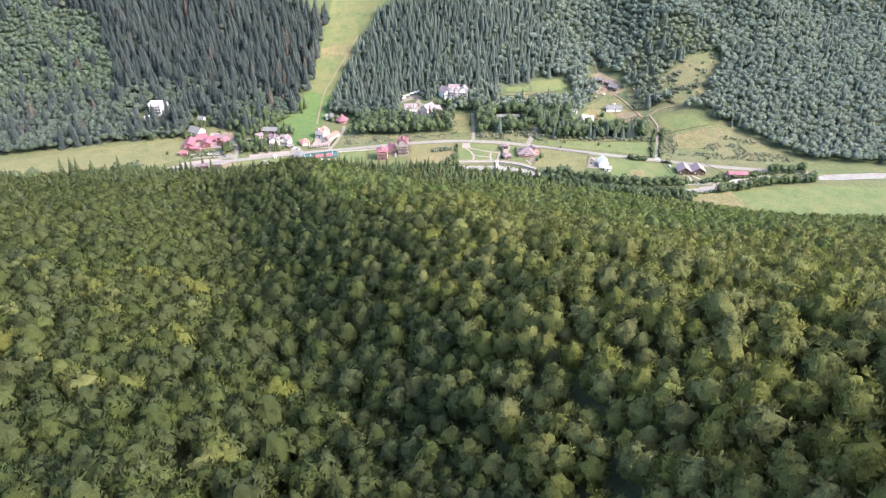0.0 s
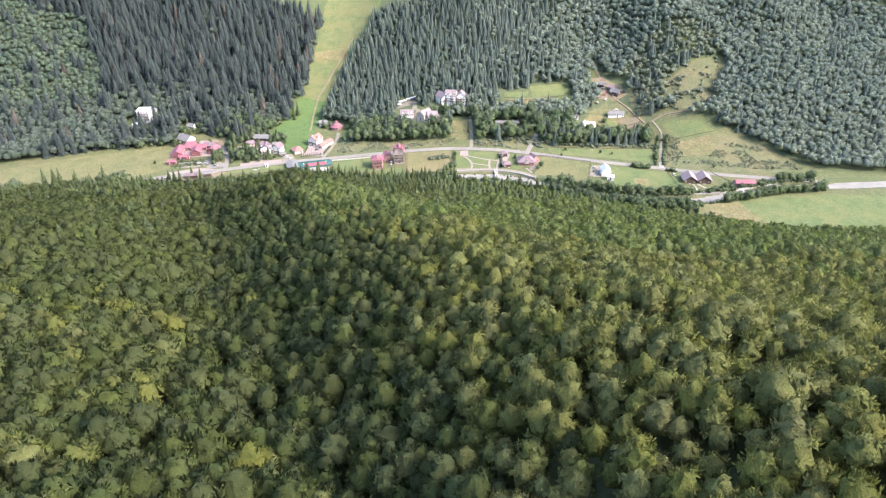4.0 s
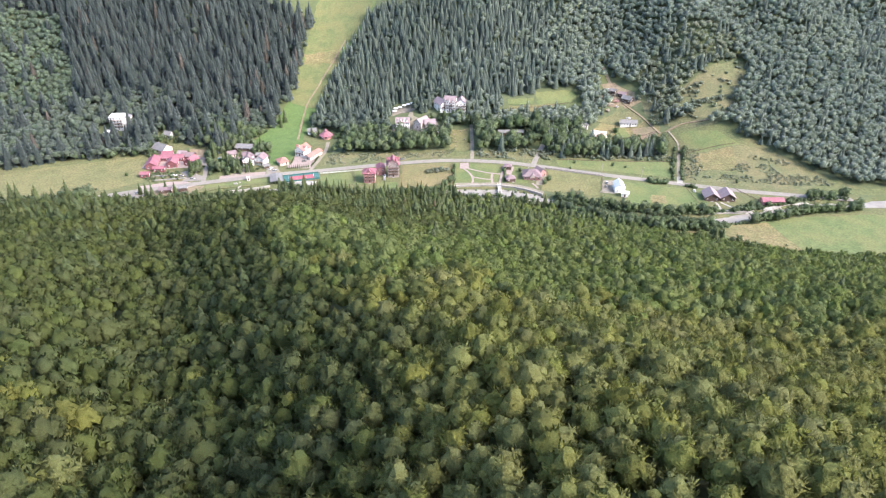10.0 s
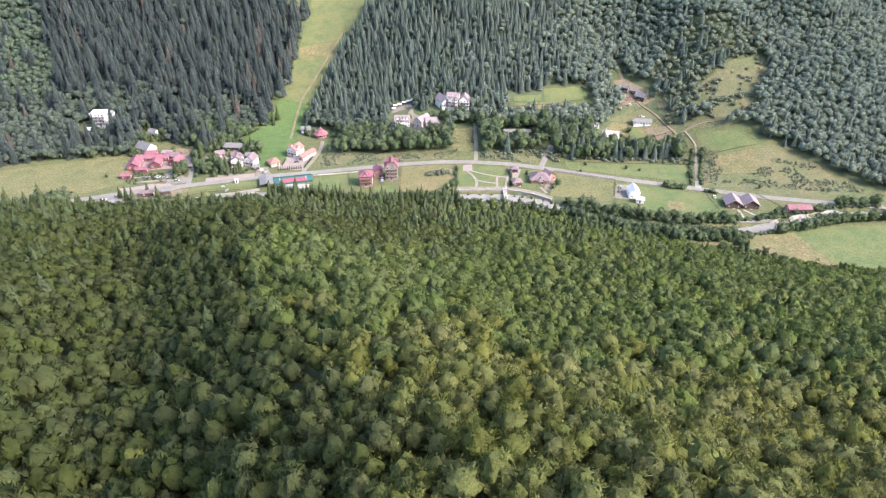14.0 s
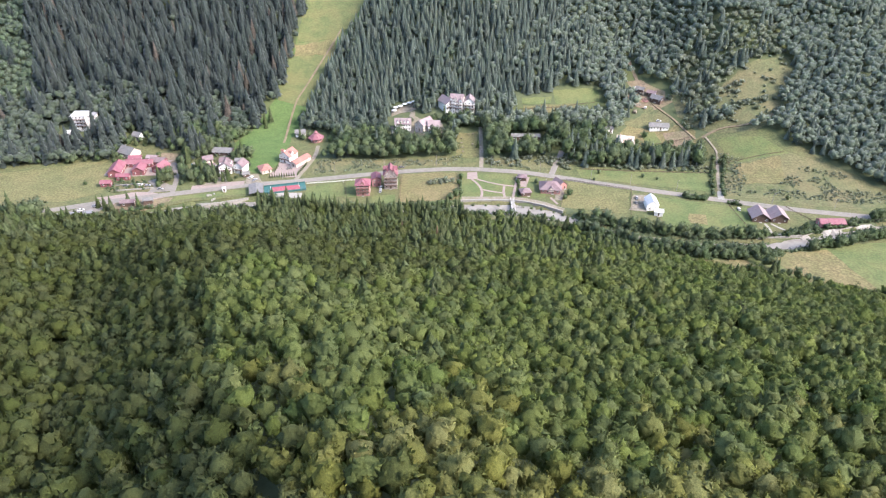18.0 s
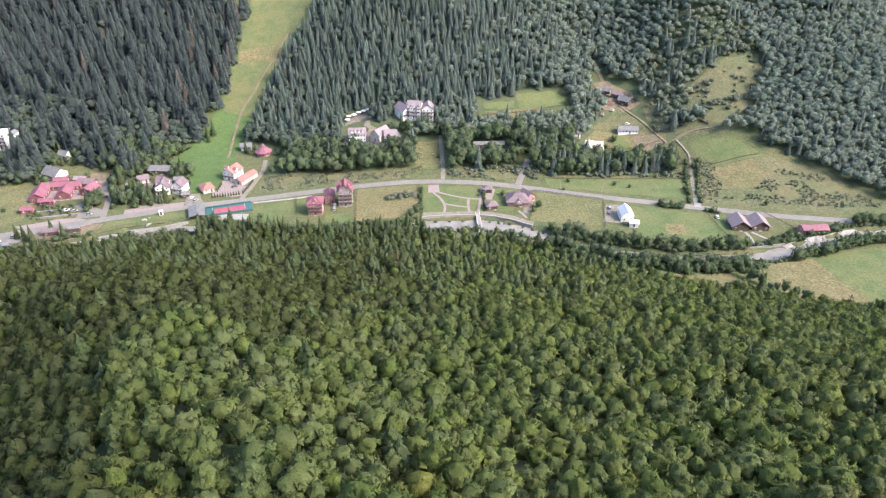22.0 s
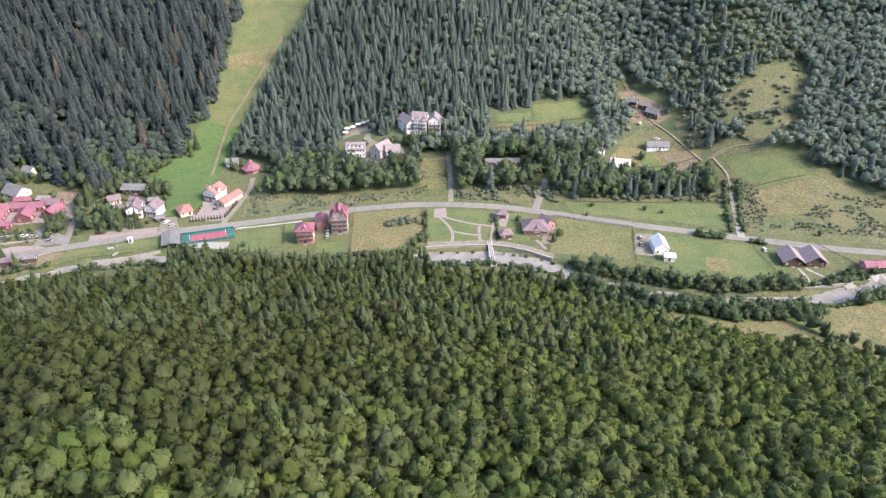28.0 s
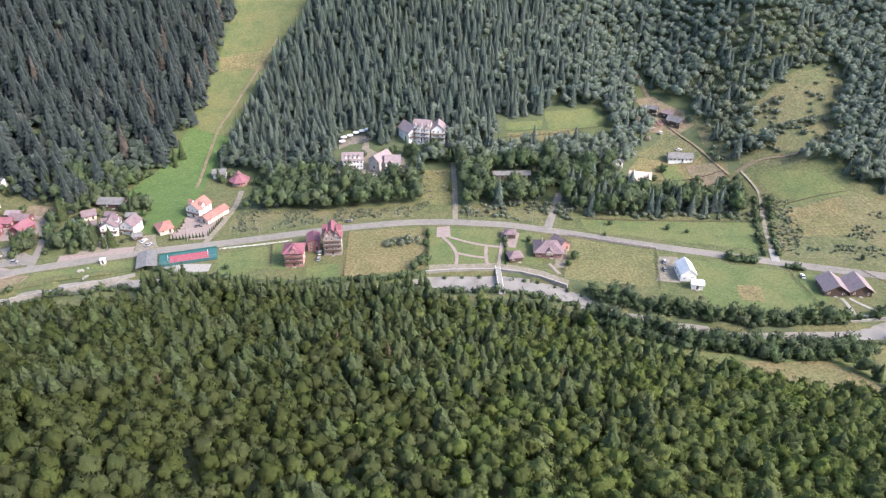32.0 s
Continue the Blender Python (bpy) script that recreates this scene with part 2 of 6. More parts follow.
M["orange_tile"] = mat("salmon_roof_tile", (0.225, 0.098, 0.080), (0.300, 0.142, 0.116), 0.8, 0.6, 0.1, 4, hue=(0.26, 0.15, 0.13), coarse=0.5, coarse_scale=0.3)
M["brown_tile"] = mat("mauve_brown_roof", (0.122, 0.082, 0.090), (0.182, 0.132, 0.138), 0.6, 0.65, 0.1, 4, hue=(0.16, 0.13, 0.13), coarse=0.5, coarse_scale=0.2)
M["pink_tile"] = mat("faded_pink_roof", (0.175, 0.130, 0.134), (0.250, 0.195, 0.196), 0.6, 0.65, 0.1, 4, hue=(0.21, 0.18, 0.175), coarse=0.5, coarse_scale=0.2)
M["grey_roof"] = mat("grey_roof", (0.105, 0.102, 0.10), (0.170, 0.165, 0.16), 0.6, 0.6, 0.1, 4)
M["sheet"] = mat("pale_grey_sheet", (0.15, 0.152, 0.155), (0.21, 0.21, 0.215), 0.6, 0.45, 0.05, 4, metal=0.1)
M["timber"] = mat("dark_timber", (0.065, 0.042, 0.034), (0.12, 0.082, 0.064), 1.5, 0.8, 0.2, 6)
M["red_wall"] = mat("red_painted_wall", (0.28, 0.135, 0.125), (0.37, 0.20, 0.185), 0.6, 0.8, 0.1, 5)
M["taupe"] = mat("taupe_plaster", (0.26, 0.215, 0.20), (0.34, 0.285, 0.265), 0.6, 0.85, 0.1, 5)
M["glass"] = mat("window_glass", (0.02, 0.025, 0.03), (0.05, 0.055, 0.06), 0.8, 0.12)
M["teal"] = mat("teal_court", (0.022, 0.085, 0.085), (0.036, 0.118, 0.115), 0.4, 0.8)
M["court_red"] = mat("red_court", (0.235, 0.055, 0.075), (0.300, 0.090, 0.105), 0.4, 0.8)
M["blue"] = mat("blue_liner", (0.03, 0.20, 0.30), (0.06, 0.25, 0.36), 0.6, 0.4)
M["tarp"] = mat("white_canvas", (0.48, 0.48, 0.475), (0.58, 0.58, 0.57), 0.6, 0.85)
M["silver"] = mat("silver_paint", (0.30, 0.30, 0.31), (0.36, 0.36, 0.37), 0.6, 0.3, metal=0.3)


# ---- the lie of the land ----
def sstep(a, b, v):
    t = np.clip((v - a) / (b - a), 0, 1)
    return t * t * (3 - 2 * t)


def softplus(v, w):
    return w * np.logaddexp(0, v / w)


RIVER = [(-700, 470), (-300, 535), (-215, 562), (-190, 574), (-176, 582), (-155, 587), (-138, 590), (-110, 583), (-60, 574), (-10, 578), (18, 585), (50, 585), (72, 579), (88, 570), (100, 558), (130, 546), (165, 537), (200, 538), (230, 541), (262, 551), (295, 561), (420, 572), (800, 560)]


def river_y(x):
    return np.interp(x, [p[0] for p in RIVER], [p[1] for p in RIVER])


def river_half(x):
    return np.interp(x, [-170, -120, -20, 20, 85, 115, 205, 235, 300], [5.5, 5.0, 5.0, 8.0, 7.0, 5.0, 5.5, 7.0, 6.0])


def land(x, y):
    """Height of the ground: the wooded spur, the valley floor with its river bed, and the mountain beyond."""
    x, y = np.asarray(x, float), np.asarray(y, float)
    u = np.clip((y - 300) / 100, -12, 12)
    v = np.clip(x / 100, -1.8, 2.4)
    near = 98.5 - 36.3 * u - 1.05 * np.minimum(u * u, 9) + 1.1 * v - 2.8 * v * v - 4.8 * np.clip(u, -3, 3) * v
    bend = np.clip(y - 300, -400, 400)
    near = near + 18.4 * np.exp(-((x + 41 + 0.5 * bend) / 54) ** 2) * (1 - sstep(400, 500, y))
    near = near - 16.0 * np.exp(-((x + 106 + 0.425 * bend) / 34.5) ** 2) * (1 - 0.6 * sstep(380, 480, y))
    near = near + 10.0 * np.clip((-x - 90) / 100, 0, 0.8) * (1 - sstep(320, 430, y)) - 8 * sstep(190, 330, -x) * sstep(300, 420, y)
    near = softplus(near, 6) * (1 - sstep(505, 585, y))
    y0 = 660 + 55 * np.exp(-((x + 120) / 80) ** 2) - 55 * sstep(150, 280, x)
    d = softplus(y - y0, 8)
    far = 0.2 * np.minimum(d, 700) + 0.0008 * np.minimum(d, 260) ** 2 + 0.3 * np.clip(d - 260, 0, 500)
    far = far - 7 * np.exp(-((x - 185) / 40) ** 2) * sstep(0, 40, d)
    far = far + 10 * sstep(285, 350, x - 0.10 * (y - 660)) * sstep(10, 90, d) * (1 - 0.5 * sstep(160, 330, d))
    ribs = 3.0 * np.sin(x / 17 + 1.6 * np.sin(y / 70)) + 5.0 * np.sin(x / 41 + y / 160 + 2.0) + 3.0 * np.sin((x + y) / 23)
    far = far + ribs * sstep(110, 220, d) * sstep(70, 130, np.abs(x + 118))
    half = river_half(x)
    bed = -2.6 * (1 - sstep(half - 1.0, half + 2.5, np.abs(y - river_y(x))))
    return near + far + bed


def up(x, y):
    return float(land(x, y))


# ---- mesh helpers ----
def mesh_from(name, verts, quads, material, smooth=False, tint=None, normals=None):
    """One mesh from arrays of corners and four-sided faces; foliage brings the normals of its crown."""
    me = bpy.data.meshes.new(name)
    verts, quads = np.asarray(verts, np.float32), np.asarray(quads, np.int32)
    me.vertices.add(len(verts))
    me.vertices.foreach_set("co", verts.ravel())
    me.loops.add(quads.size)
    me.loops.foreach_set("vertex_index", quads.ravel())
    me.polygons.add(len(quads))
    me.polygons.foreach_set("loop_start", np.arange(len(quads), dtype=np.int32) * 4)
    me.polygons.foreach_set("loop_total", np.full(len(quads), 4, np.int32))
    if smooth:
        me.polygons.foreach_set("use_smooth", np.ones(len(quads), bool))
    if tint is not None:
        me.attributes.new("tint", "FLOAT", "FACE").data.foreach_set("value", np.asarray(tint, np.float32))
    me.materials.append(material)
    me.update(calc_edges=True)
    if normals is not None:
        me.attributes.new("custom_normal", "FLOAT_VECTOR", "POINT").data.foreach_set("vector", np.asarray(normals, np.float32).ravel())
    return me


def part(name, bm, material, parent=None, label=""):
    """Links a bmesh as one mesh object under a thing or under a part."""
    me = bpy.data.meshes.new(name)
    bm.to_mesh(me)
    bm.free()
    me.materials.append(material)
    ob = new(name, me)
    ob.parent = parent
    return tagged(ob, label)


def box(bm, cx, cy, cz, sx, sy, sz, bevel=0.0, rz=0.0):
    """A box whose middle is at cx, cy, cz."""
    r = bmesh.ops.create_cube(bm, size=1, matrix=Matrix.Translation((cx, cy, cz)) @ Matrix.Rotation(rz, 4, "Z") @ Matrix.Diagonal((sx, sy, sz, 1)))
    if bevel:
        edges = list({e for w in r["verts"] for e in w.link_edges})
        bmesh.ops.bevel(bm, geom=edges, offset=bevel, segments=1, affect="EDGES")
    return bm


def solid(bm, verts, faces):
    vs = [bm.verts.new(p) for p in verts]
    for f in faces:
        bm.faces.new([vs[i] for i in f])
    return bm


def thing(name, x, y, rz=0.0, label="", category="", group="", z=None, kind=""):
    ob = new(name)
    ob.matrix_basis = pose(x, y, up(x, y) if z is None else z, 0, 0, rz)
    return tagged(ob, label, category, group, kind)


def grid_mesh(name, xs, ys, height, material, smooth=True):
    gx, gy = np.meshgrid(xs, ys)
    v = np.stack([gx, gy, height(gx, gy)], -1).reshape(-1, 3)
    nx, ny = len(xs), len(ys)
    i = (np.arange(ny - 1)[:, None] * nx + np.arange(nx - 1)[None]).ravel()
    return mesh_from(name, v, np.stack([i, i + 1, i + nx + 1, i + nx], -1), material, smooth)


def inside(px, py, poly):
    """Which of the points lie in the polygon."""
    px, py = np.asarray(px, float), np.asarray(py, float)
    res = np.zeros(px.shape, bool)
    j = len(poly) - 1
    for i in range(len(poly)):
        (xi, yi), (xj, yj) = poly[i], poly[j]
        cross = ((yi > py) != (yj > py)) & (px < (xj - xi) * (py - yi) / (yj - yi + 1e-9) + xi)
        res ^= cross
        j = i
    return res


def patch(name, poly, material, lift=0.12, label="", category="field", cell=3.0, wobble=2.2, thick=0.3):
    """A piece of ground cover laid on the land, with a slightly uneven rim."""
    pts = []
    for i in range(len(poly)):
        a, b = Vector(poly[i]), Vector(poly[(i + 1) % len(poly)])
        k = max(1, int((b - a).length / (2 * cell)))
        for s in range(k):
            p = a.lerp(b, s / k)
            n2 = noise.noise_vector((p.x * 0.15, p.y * 0.15, 3.7)) * wobble
            pts.append((p.x + n2.x, p.y + n2.y))
    bm = bmesh.new()
    vs = [bm.verts.new((p[0], p[1], 0)) for p in pts]
    bm.faces.new(vs)
    bmesh.ops.triangulate(bm, faces=bm.faces[:])
    x0, x1 = min(p[0] for p in pts), max(p[0] for p in pts)
    y0, y1 = min(p[1] for p in pts), max(p[1] for p in pts)
    for axis, a, b in (((1, 0, 0), x0, x1), ((0, 1, 0), y0, y1)):
        k = int((b - a) / (2 * cell))
        for s in range(1, k):
            co = a + (b - a) * s / k
            bmesh.ops.bisect_plane(bm, geom=bm.verts[:] + bm.edges[:] + bm.faces[:], plane_co=(co * axis[0], co * axis[1], 0), plane_no=axis)
    for w in bm.verts:
        w.co.z = up(w.co.x, w.co.y) + lift
    ext = bmesh.ops.extrude_face_region(bm, geom=bm.faces[:])
    for w in ext["geom"]:
        if isinstance(w, bmesh.types.BMVert):
            w.co.z -= thick + lift
    bmesh.ops.recalc_face_normals(bm, faces=bm.faces[:])
    ob = part(name, bm, material)
    return tagged(ob, label, category, kind="structure")


def ribbon(name, pts, width, material, lift=0.1, label="", category="road", step=3.0, drop=0.5, kind="structure", parent=None):
    """A strip of even width along a line on the land, with sides."""
    line = []
    for a, b in zip(pts[:-1], pts[1:]):
        a, b = Vector(a), Vector(b)
        k = max(1, int((b - a).length / step))
        line += [a.lerp(b, s / k) for s in range(k)]
    line.append(Vector(pts[-1]))
    for _ in range(6):
        line = [line[0]] + [(line[i - 1] + line[i] * 2 + line[i + 1]) / 4 for i in range(1, len(line) - 1)] + [line[-1]]
    bm = bmesh.new()
    rows = []
    for i, p in enumerate(line):
        d = (line[min(i + 1, len(line) - 1)] - line[max(i - 1, 0)]).normalized()
        s = Vector((-d.y, d.x)) * (width(p.x) if callable(width) else width) / 2
        z = up(p.x, p.y) + lift
        rows.append([bm.verts.new((q.x, q.y, zz)) for q, zz in ((p + s, z - drop), (p + s, z), (p, z + 0.05), (p - s, z), (p - s, z - drop))])
    for r, q in zip(rows[:-1], rows[1:]):
        for i in range(4):
            bm.faces.new((r[i], r[i + 1], q[i + 1], q[i]))
    bmesh.ops.recalc_face_normals(bm, faces=bm.faces[:])
    ob = part(name, bm, material, parent)
    return tagged(ob, label, category, kind=kind) if not parent else ob


# ---- ground, river, roads ----
def spread(a, b, step, far, k):
    mid = np.arange(a, b + step, step)
    out = np.geomspace(step, far, k)
    return np.concatenate([a - out[::-1], mid, b + out])


ground = new("ground", grid_mesh("ground", spread(-420, 420, 4.0, 3600, 26), spread(40, 1120, 4.0, 3300, 26), land, M["ground"]))
tagged(ground, "rough green grass and forest floor of a mountain valley", "ground", kind="structure")
ribbon("river", [p for p in RIVER if abs(p[0]) < 650], lambda x: 2.0 * float(river_half(x)), M["water"], lift=1.0, label="shallow grey mountain river between grassy banks", category="river", drop=0.6).name = "water"
VALLEY = [(-430, 500), (-330, 525), (-260, 548), (-200, 562), (-150, 568), (0, 566), (60, 566), (96, 552), (100, 525), (120, 498), (160, 480), (210, 468), (300, 458), (430, 450), (430, 580), (345, 592), (300, 640), (260, 684), (212, 694), (205, 652), (110, 652), (96, 668), (34, 664), (0, 668), (-60, 661), (-98, 662), (-100, 700), (-125, 712), (-170, 694), (-200, 690), (-262, 694), (-264, 660), (-327, 646), (-430, 606)]
patch("grassland", VALLEY, M["grass"], 0.05, "rough mixed grass of the valley floor", "grass", cell=4.0)


ROAD = [(-900, 380), (-420, 515), (-330, 547), (-293, 563), (-265, 575), (-238, 586), (-208, 595), (-182, 603), (-142, 615), (-98, 624), (-62, 633), (-31, 640), (2, 645), (28, 645), (61, 641), (92, 632), (122, 622), (152, 613), (180, 605), (208, 597), (252, 585), (300, 576), (420, 560), (900, 540)]
ribbon("road", ROAD, 6.6, M["asphalt"], 0.16, "pale worn asphalt road along the valley", "road")
TRACK = [(30, 648), (31, 671), (31, 705)]
LANE = [(83, 637), (90, 658), (96, 674)]
LANE_2 = [(201, 601), (205, 619), (212, 645), (220, 669), (215, 690)]
SAWMILL_LANE = [(208, 690), (203, 703), (196, 722), (184, 742), (176, 765), (172, 800)]
ribbon("track", TRACK, 3.2, M["gravel"], 0.2, "gravel track climbing from the road", "track")
ribbon("track", LANE, 4.5, M["asphalt"], 0.2, "short paved lane leaving the road", "track")
ribbon("track", LANE_2, 2.4, M["gravel"], 0.2, "narrow gravel lane between hedges", "track")
ribbon("track", SAWMILL_LANE, 3.2, M["earth"], 0.2, "gravel lane up the side valley", "track")
ribbon("track", [(212, 690), (226, 696), (246, 692), (265, 697), (278, 708)], 3.5, M["earth"], 0.2, "bare earth track across the slope", "track")

SKI = [(-174, 685), (-155, 644), (-142, 634), (-129, 648), (-127, 700), (-122, 735), (-113, 797), (-99, 846), (-77, 898), (-60, 950), (-140, 950), (-143, 902), (-147, 832), (-152, 760), (-163, 712)]
patch("field", SKI, M["ski_grass"], label="bright mown grass of a ski run")
patch("field", [(-156, 762), (-120, 752), (-112, 800), (-106, 850), (-146, 842), (-149, 800)], M["thin_lawn"], 0.2, "thin yellowish grass halfway up the ski run", wobble=6.0)
patch("field", [(-149, 838), (-108, 848), (-104, 828), (-146, 822)], M["dry"], 0.3, "dry brown band across the ski run", wobble=5.0)
patch("field", [(-146, 842), (-102, 852), (-70, 920), (-60, 948), (-138, 948), (-143, 902)], M["thin_lawn"], 0.24, "yellowish upper part of the ski run")
ribbon("track", [(-132, 690), (-134, 720), (-134, 747), (-133, 763), (-128, 781), (-123, 801), (-116, 825), (-104, 862)], 1.8, M["earth"], 0.4, "worn brown track up the ski run", "track")
FIELD_L = [(-420, 590), (-327, 632), (-300, 640), (-264, 652), (-243, 640), (-246, 600), (-263, 588), (-300, 580), (-400, 545)]
patch("field", FIELD_L, M["meadow"], label="yellow-green hay meadow beside the road")
patch("field", [(-100, 612), (-74, 620), (-70, 599), (-96, 590)], M["lawn"], label="mown lawn beside the sports court")
patch("field", [(-72, 623), (-64, 624), (-61, 596), (-70, 597)], M["lawn"], label="narrow lawn in front of the red guest house")
patch("field", [(-50, 600), (-34, 602), (-33, 588), (-50, 588)], M["lawn"], label="back lawn of the red tower house")
patch("field", [(-32, 634), (11, 640), (11, 598), (-31, 588)], M["dry"], label="rough dry yellow meadow below the road")
PARK = [(14, 640), (54, 636), (50, 600), (13, 597)]
patch("field", PARK, M["lawn"], label="green lawn of a riverside park")
patch("field", [(56, 634), (78, 630), (74, 600), (53, 601)], M["lawn"], label="garden lawn beside the brown-roofed house")
patch("field", [(95, 626), (138, 612), (129, 577), (84, 586)], M["meadow"], label="fenced hay meadow below the road")
patch("field", [(139, 607), (149, 605), (143, 581), (132, 584)], M["gravel"], 0.16, "grey gravel parking beside the white hall", "parking")
patch("field", [(152, 604), (218, 586), (208, 553), (150, 560)], M["lawn"], label="bright green lawn between road and river")
patch("field", [(172, 580), (183, 577), (181, 563), (168, 566)], M["dry"], 0.2, "small pale mown patch in a lawn")
patch("field", [(104, 646), (206, 641), (199, 611), (106, 633)], M["lawn"], label="green pasture strip above the road")
patch("field", [(222, 684), (256, 677), (268, 655), (225, 652)], M["lawn"], label="green hillside field")
patch("field", [(212, 652), (268, 656), (300, 640), (320, 600), (300, 586), (262, 592), (208, 606)], M["scrub"], 0.1, "tan and green rough pasture with scrub")
patch("field", [(226, 650), (262, 653), (256, 622), (222, 624)], M["dry"], 0.2, "dry tan pasture on the slope")
patch("field", [(143, 694), (160, 722), (174, 728), (198, 712), (209, 700), (205, 680), (170, 671)], M["dry"], label="dry tan farmyard meadow")
patch("field", [(97, 753), (136, 758), (137, 739), (97, 735)], M["lawn"], label="terraced green field at the forest edge")
patch("field", [(68, 743), (95, 744), (93, 736), (68, 735)], M["lawn"], 0.25, "narrow green terrace at the forest edge")
patch("field", [(68, 733), (116, 736), (113, 725), (68, 723)], M["dry"], 0.25, "dry yellow terrace below the green field")
patch("field", [(12, 697), (29, 699), (29, 664), (10, 664)], M["meadow"], label="grass clearing with picnic benches beside the track")
MEADOW_N = [(96, 553), (112, 553), (135, 538), (160, 525), (192, 522), (212, 530), (260, 540), (330, 546), (430, 540), (430, 470), (300, 462), (200, 476), (150, 486), (120, 500), (100, 525)]
patch("field", MEADOW_N, M["lawn"], 0.14, "green riverside meadow at the forest edge")
patch("field", [(150, 520), (190, 520), (205, 498), (150, 503)], M["dry"], 0.24, "dry tan strip of the riverside meadow")
patch("field", [(208, 528), (246, 533), (256, 487), (214, 490)], M["dry"], 0.26, "dry tan hay field beside the river")
patch("field", [(-100, 632), (-60, 640), (-30, 647), (5, 651), (5, 662), (-60, 658), (-100, 657)], M["scrub"], 0.12, "rough grass and weeds above the road")
patch("field", [(36, 650), (82, 643), (80, 656), (36, 661)], M["scrub"], 0.12, "rough grass bank above the road")
patch("field", [(-193, 584), (-190, 596), (-165, 602), (-139, 609), (-134, 600), (-155, 596), (-176, 592)], M["lawn"], 0.14, "mown verge between road and river")
patch("field", [(-197, 578), (-190, 582.5), (-176, 589.5), (-155, 594), (-138, 597.5), (-138, 601), (-155, 597.5), (-176, 593.5), (-191, 588), (-199, 584)], M["grass"], 0.3, "rough grass on the river bank", "grass", cell=1.0, wobble=0.6)
patch("field", [(-246, 592), (-223, 601), (-210, 601), (-199, 598), (-197, 584), (-206, 580), (-230, 581)], M["paving"], 0.12, "dusty pinkish ground beside the road junction", "yard")
patch("field", [(-232, 578), (-228, 586), (-205, 591), (-192, 594), (-195, 583), (-206, 573)], M["earth"], 0.16, "bare stony ground between road and river", "yard")
patch("field", [(166, 707), (179, 707), (182, 683), (169, 681)], M["lawn"], 0.3, "green kitchen garden plot in the farmyard")
patch("field", [(185, 705), (203, 702), (205, 686), (187, 684)], M["earth"], 0.3, "bare brown tilled plot in the farmyard")
patch("field", [(150, 716), (170, 728), (178, 742), (186, 735), (198, 716), (190, 706)], M["scrub"], 0.22, "rough grass above the barn")
CLEAR_R = [(230, 712), (236, 738), (262, 758), (304, 764), (298, 738), (276, 708), (240, 699)]
patch("field", [(200, 722), (212, 700), (226, 689), (250, 685), (268, 690), (284, 706), (264, 722), (232, 726), (214, 748), (200, 748)], M["scrub"], 0.1, "rough green slope with scrub beside the side valley", cell=4.0)
patch("field", CLEAR_R, M["scrub"], label="pale grassy clearing on the wooded hill")
patch("field", [(165, 772), (178, 774), (196, 755), (194, 741), (180, 742), (169, 756)], M["earth"], 0.26, "muddy reddish sawmill yard", "yard")
patch("field", [(-256, 627), (-255, 654), (-209, 656), (-205, 644), (-207, 628)], M["paving"], 0.2, "pinkish paved yard of the red resort", "yard")
patch("field", [(-131, 628), (-128, 653), (-106, 654), (-108, 628)], M["paving"], 0.18, "pink paved yard of the red-roofed inn", "yard")
patch("field", [(-127, 603), (-101, 603), (-101, 596), (-121, 594)], M["concrete"], 0.2, "pale terrace below the sports court", "terrace", wobble=0.4)
patch("field", [(-183, 606), (-165, 611), (-147, 615), (-147, 621), (-166, 617), (-184, 612)], M["paving"], 0.19, "pinkish paved strip along the village road", "pavement", wobble=0.6)
patch("field", [(-150, 632), (-140, 634), (-133, 618), (-146, 616)], M["gravel"], 0.18, "paved forecourt off the road", "yard")


# ---- plants ----
def diamond(p, tip, side):
    """A leaf spray: four corners from its root p to its tip."""
    mid = p * 0.45 + tip * 0.55
    return [p, mid + side, tip, mid - side]


def faced(v, q, n):
    """Turns every face of a crown outward."""
    v, q, n = np.array(v), np.array(q), np.array(n)
    n /= np.linalg.norm(n, axis=1)[:, None]
    c = v[q]
    away = (np.cross(c[:, 2] - c[:, 0], c[:, 3] - c[:, 1]) * n[q].mean(1)).sum(1) < 0
    q[away] = q[away][:, ::-1]
    return v, q, n


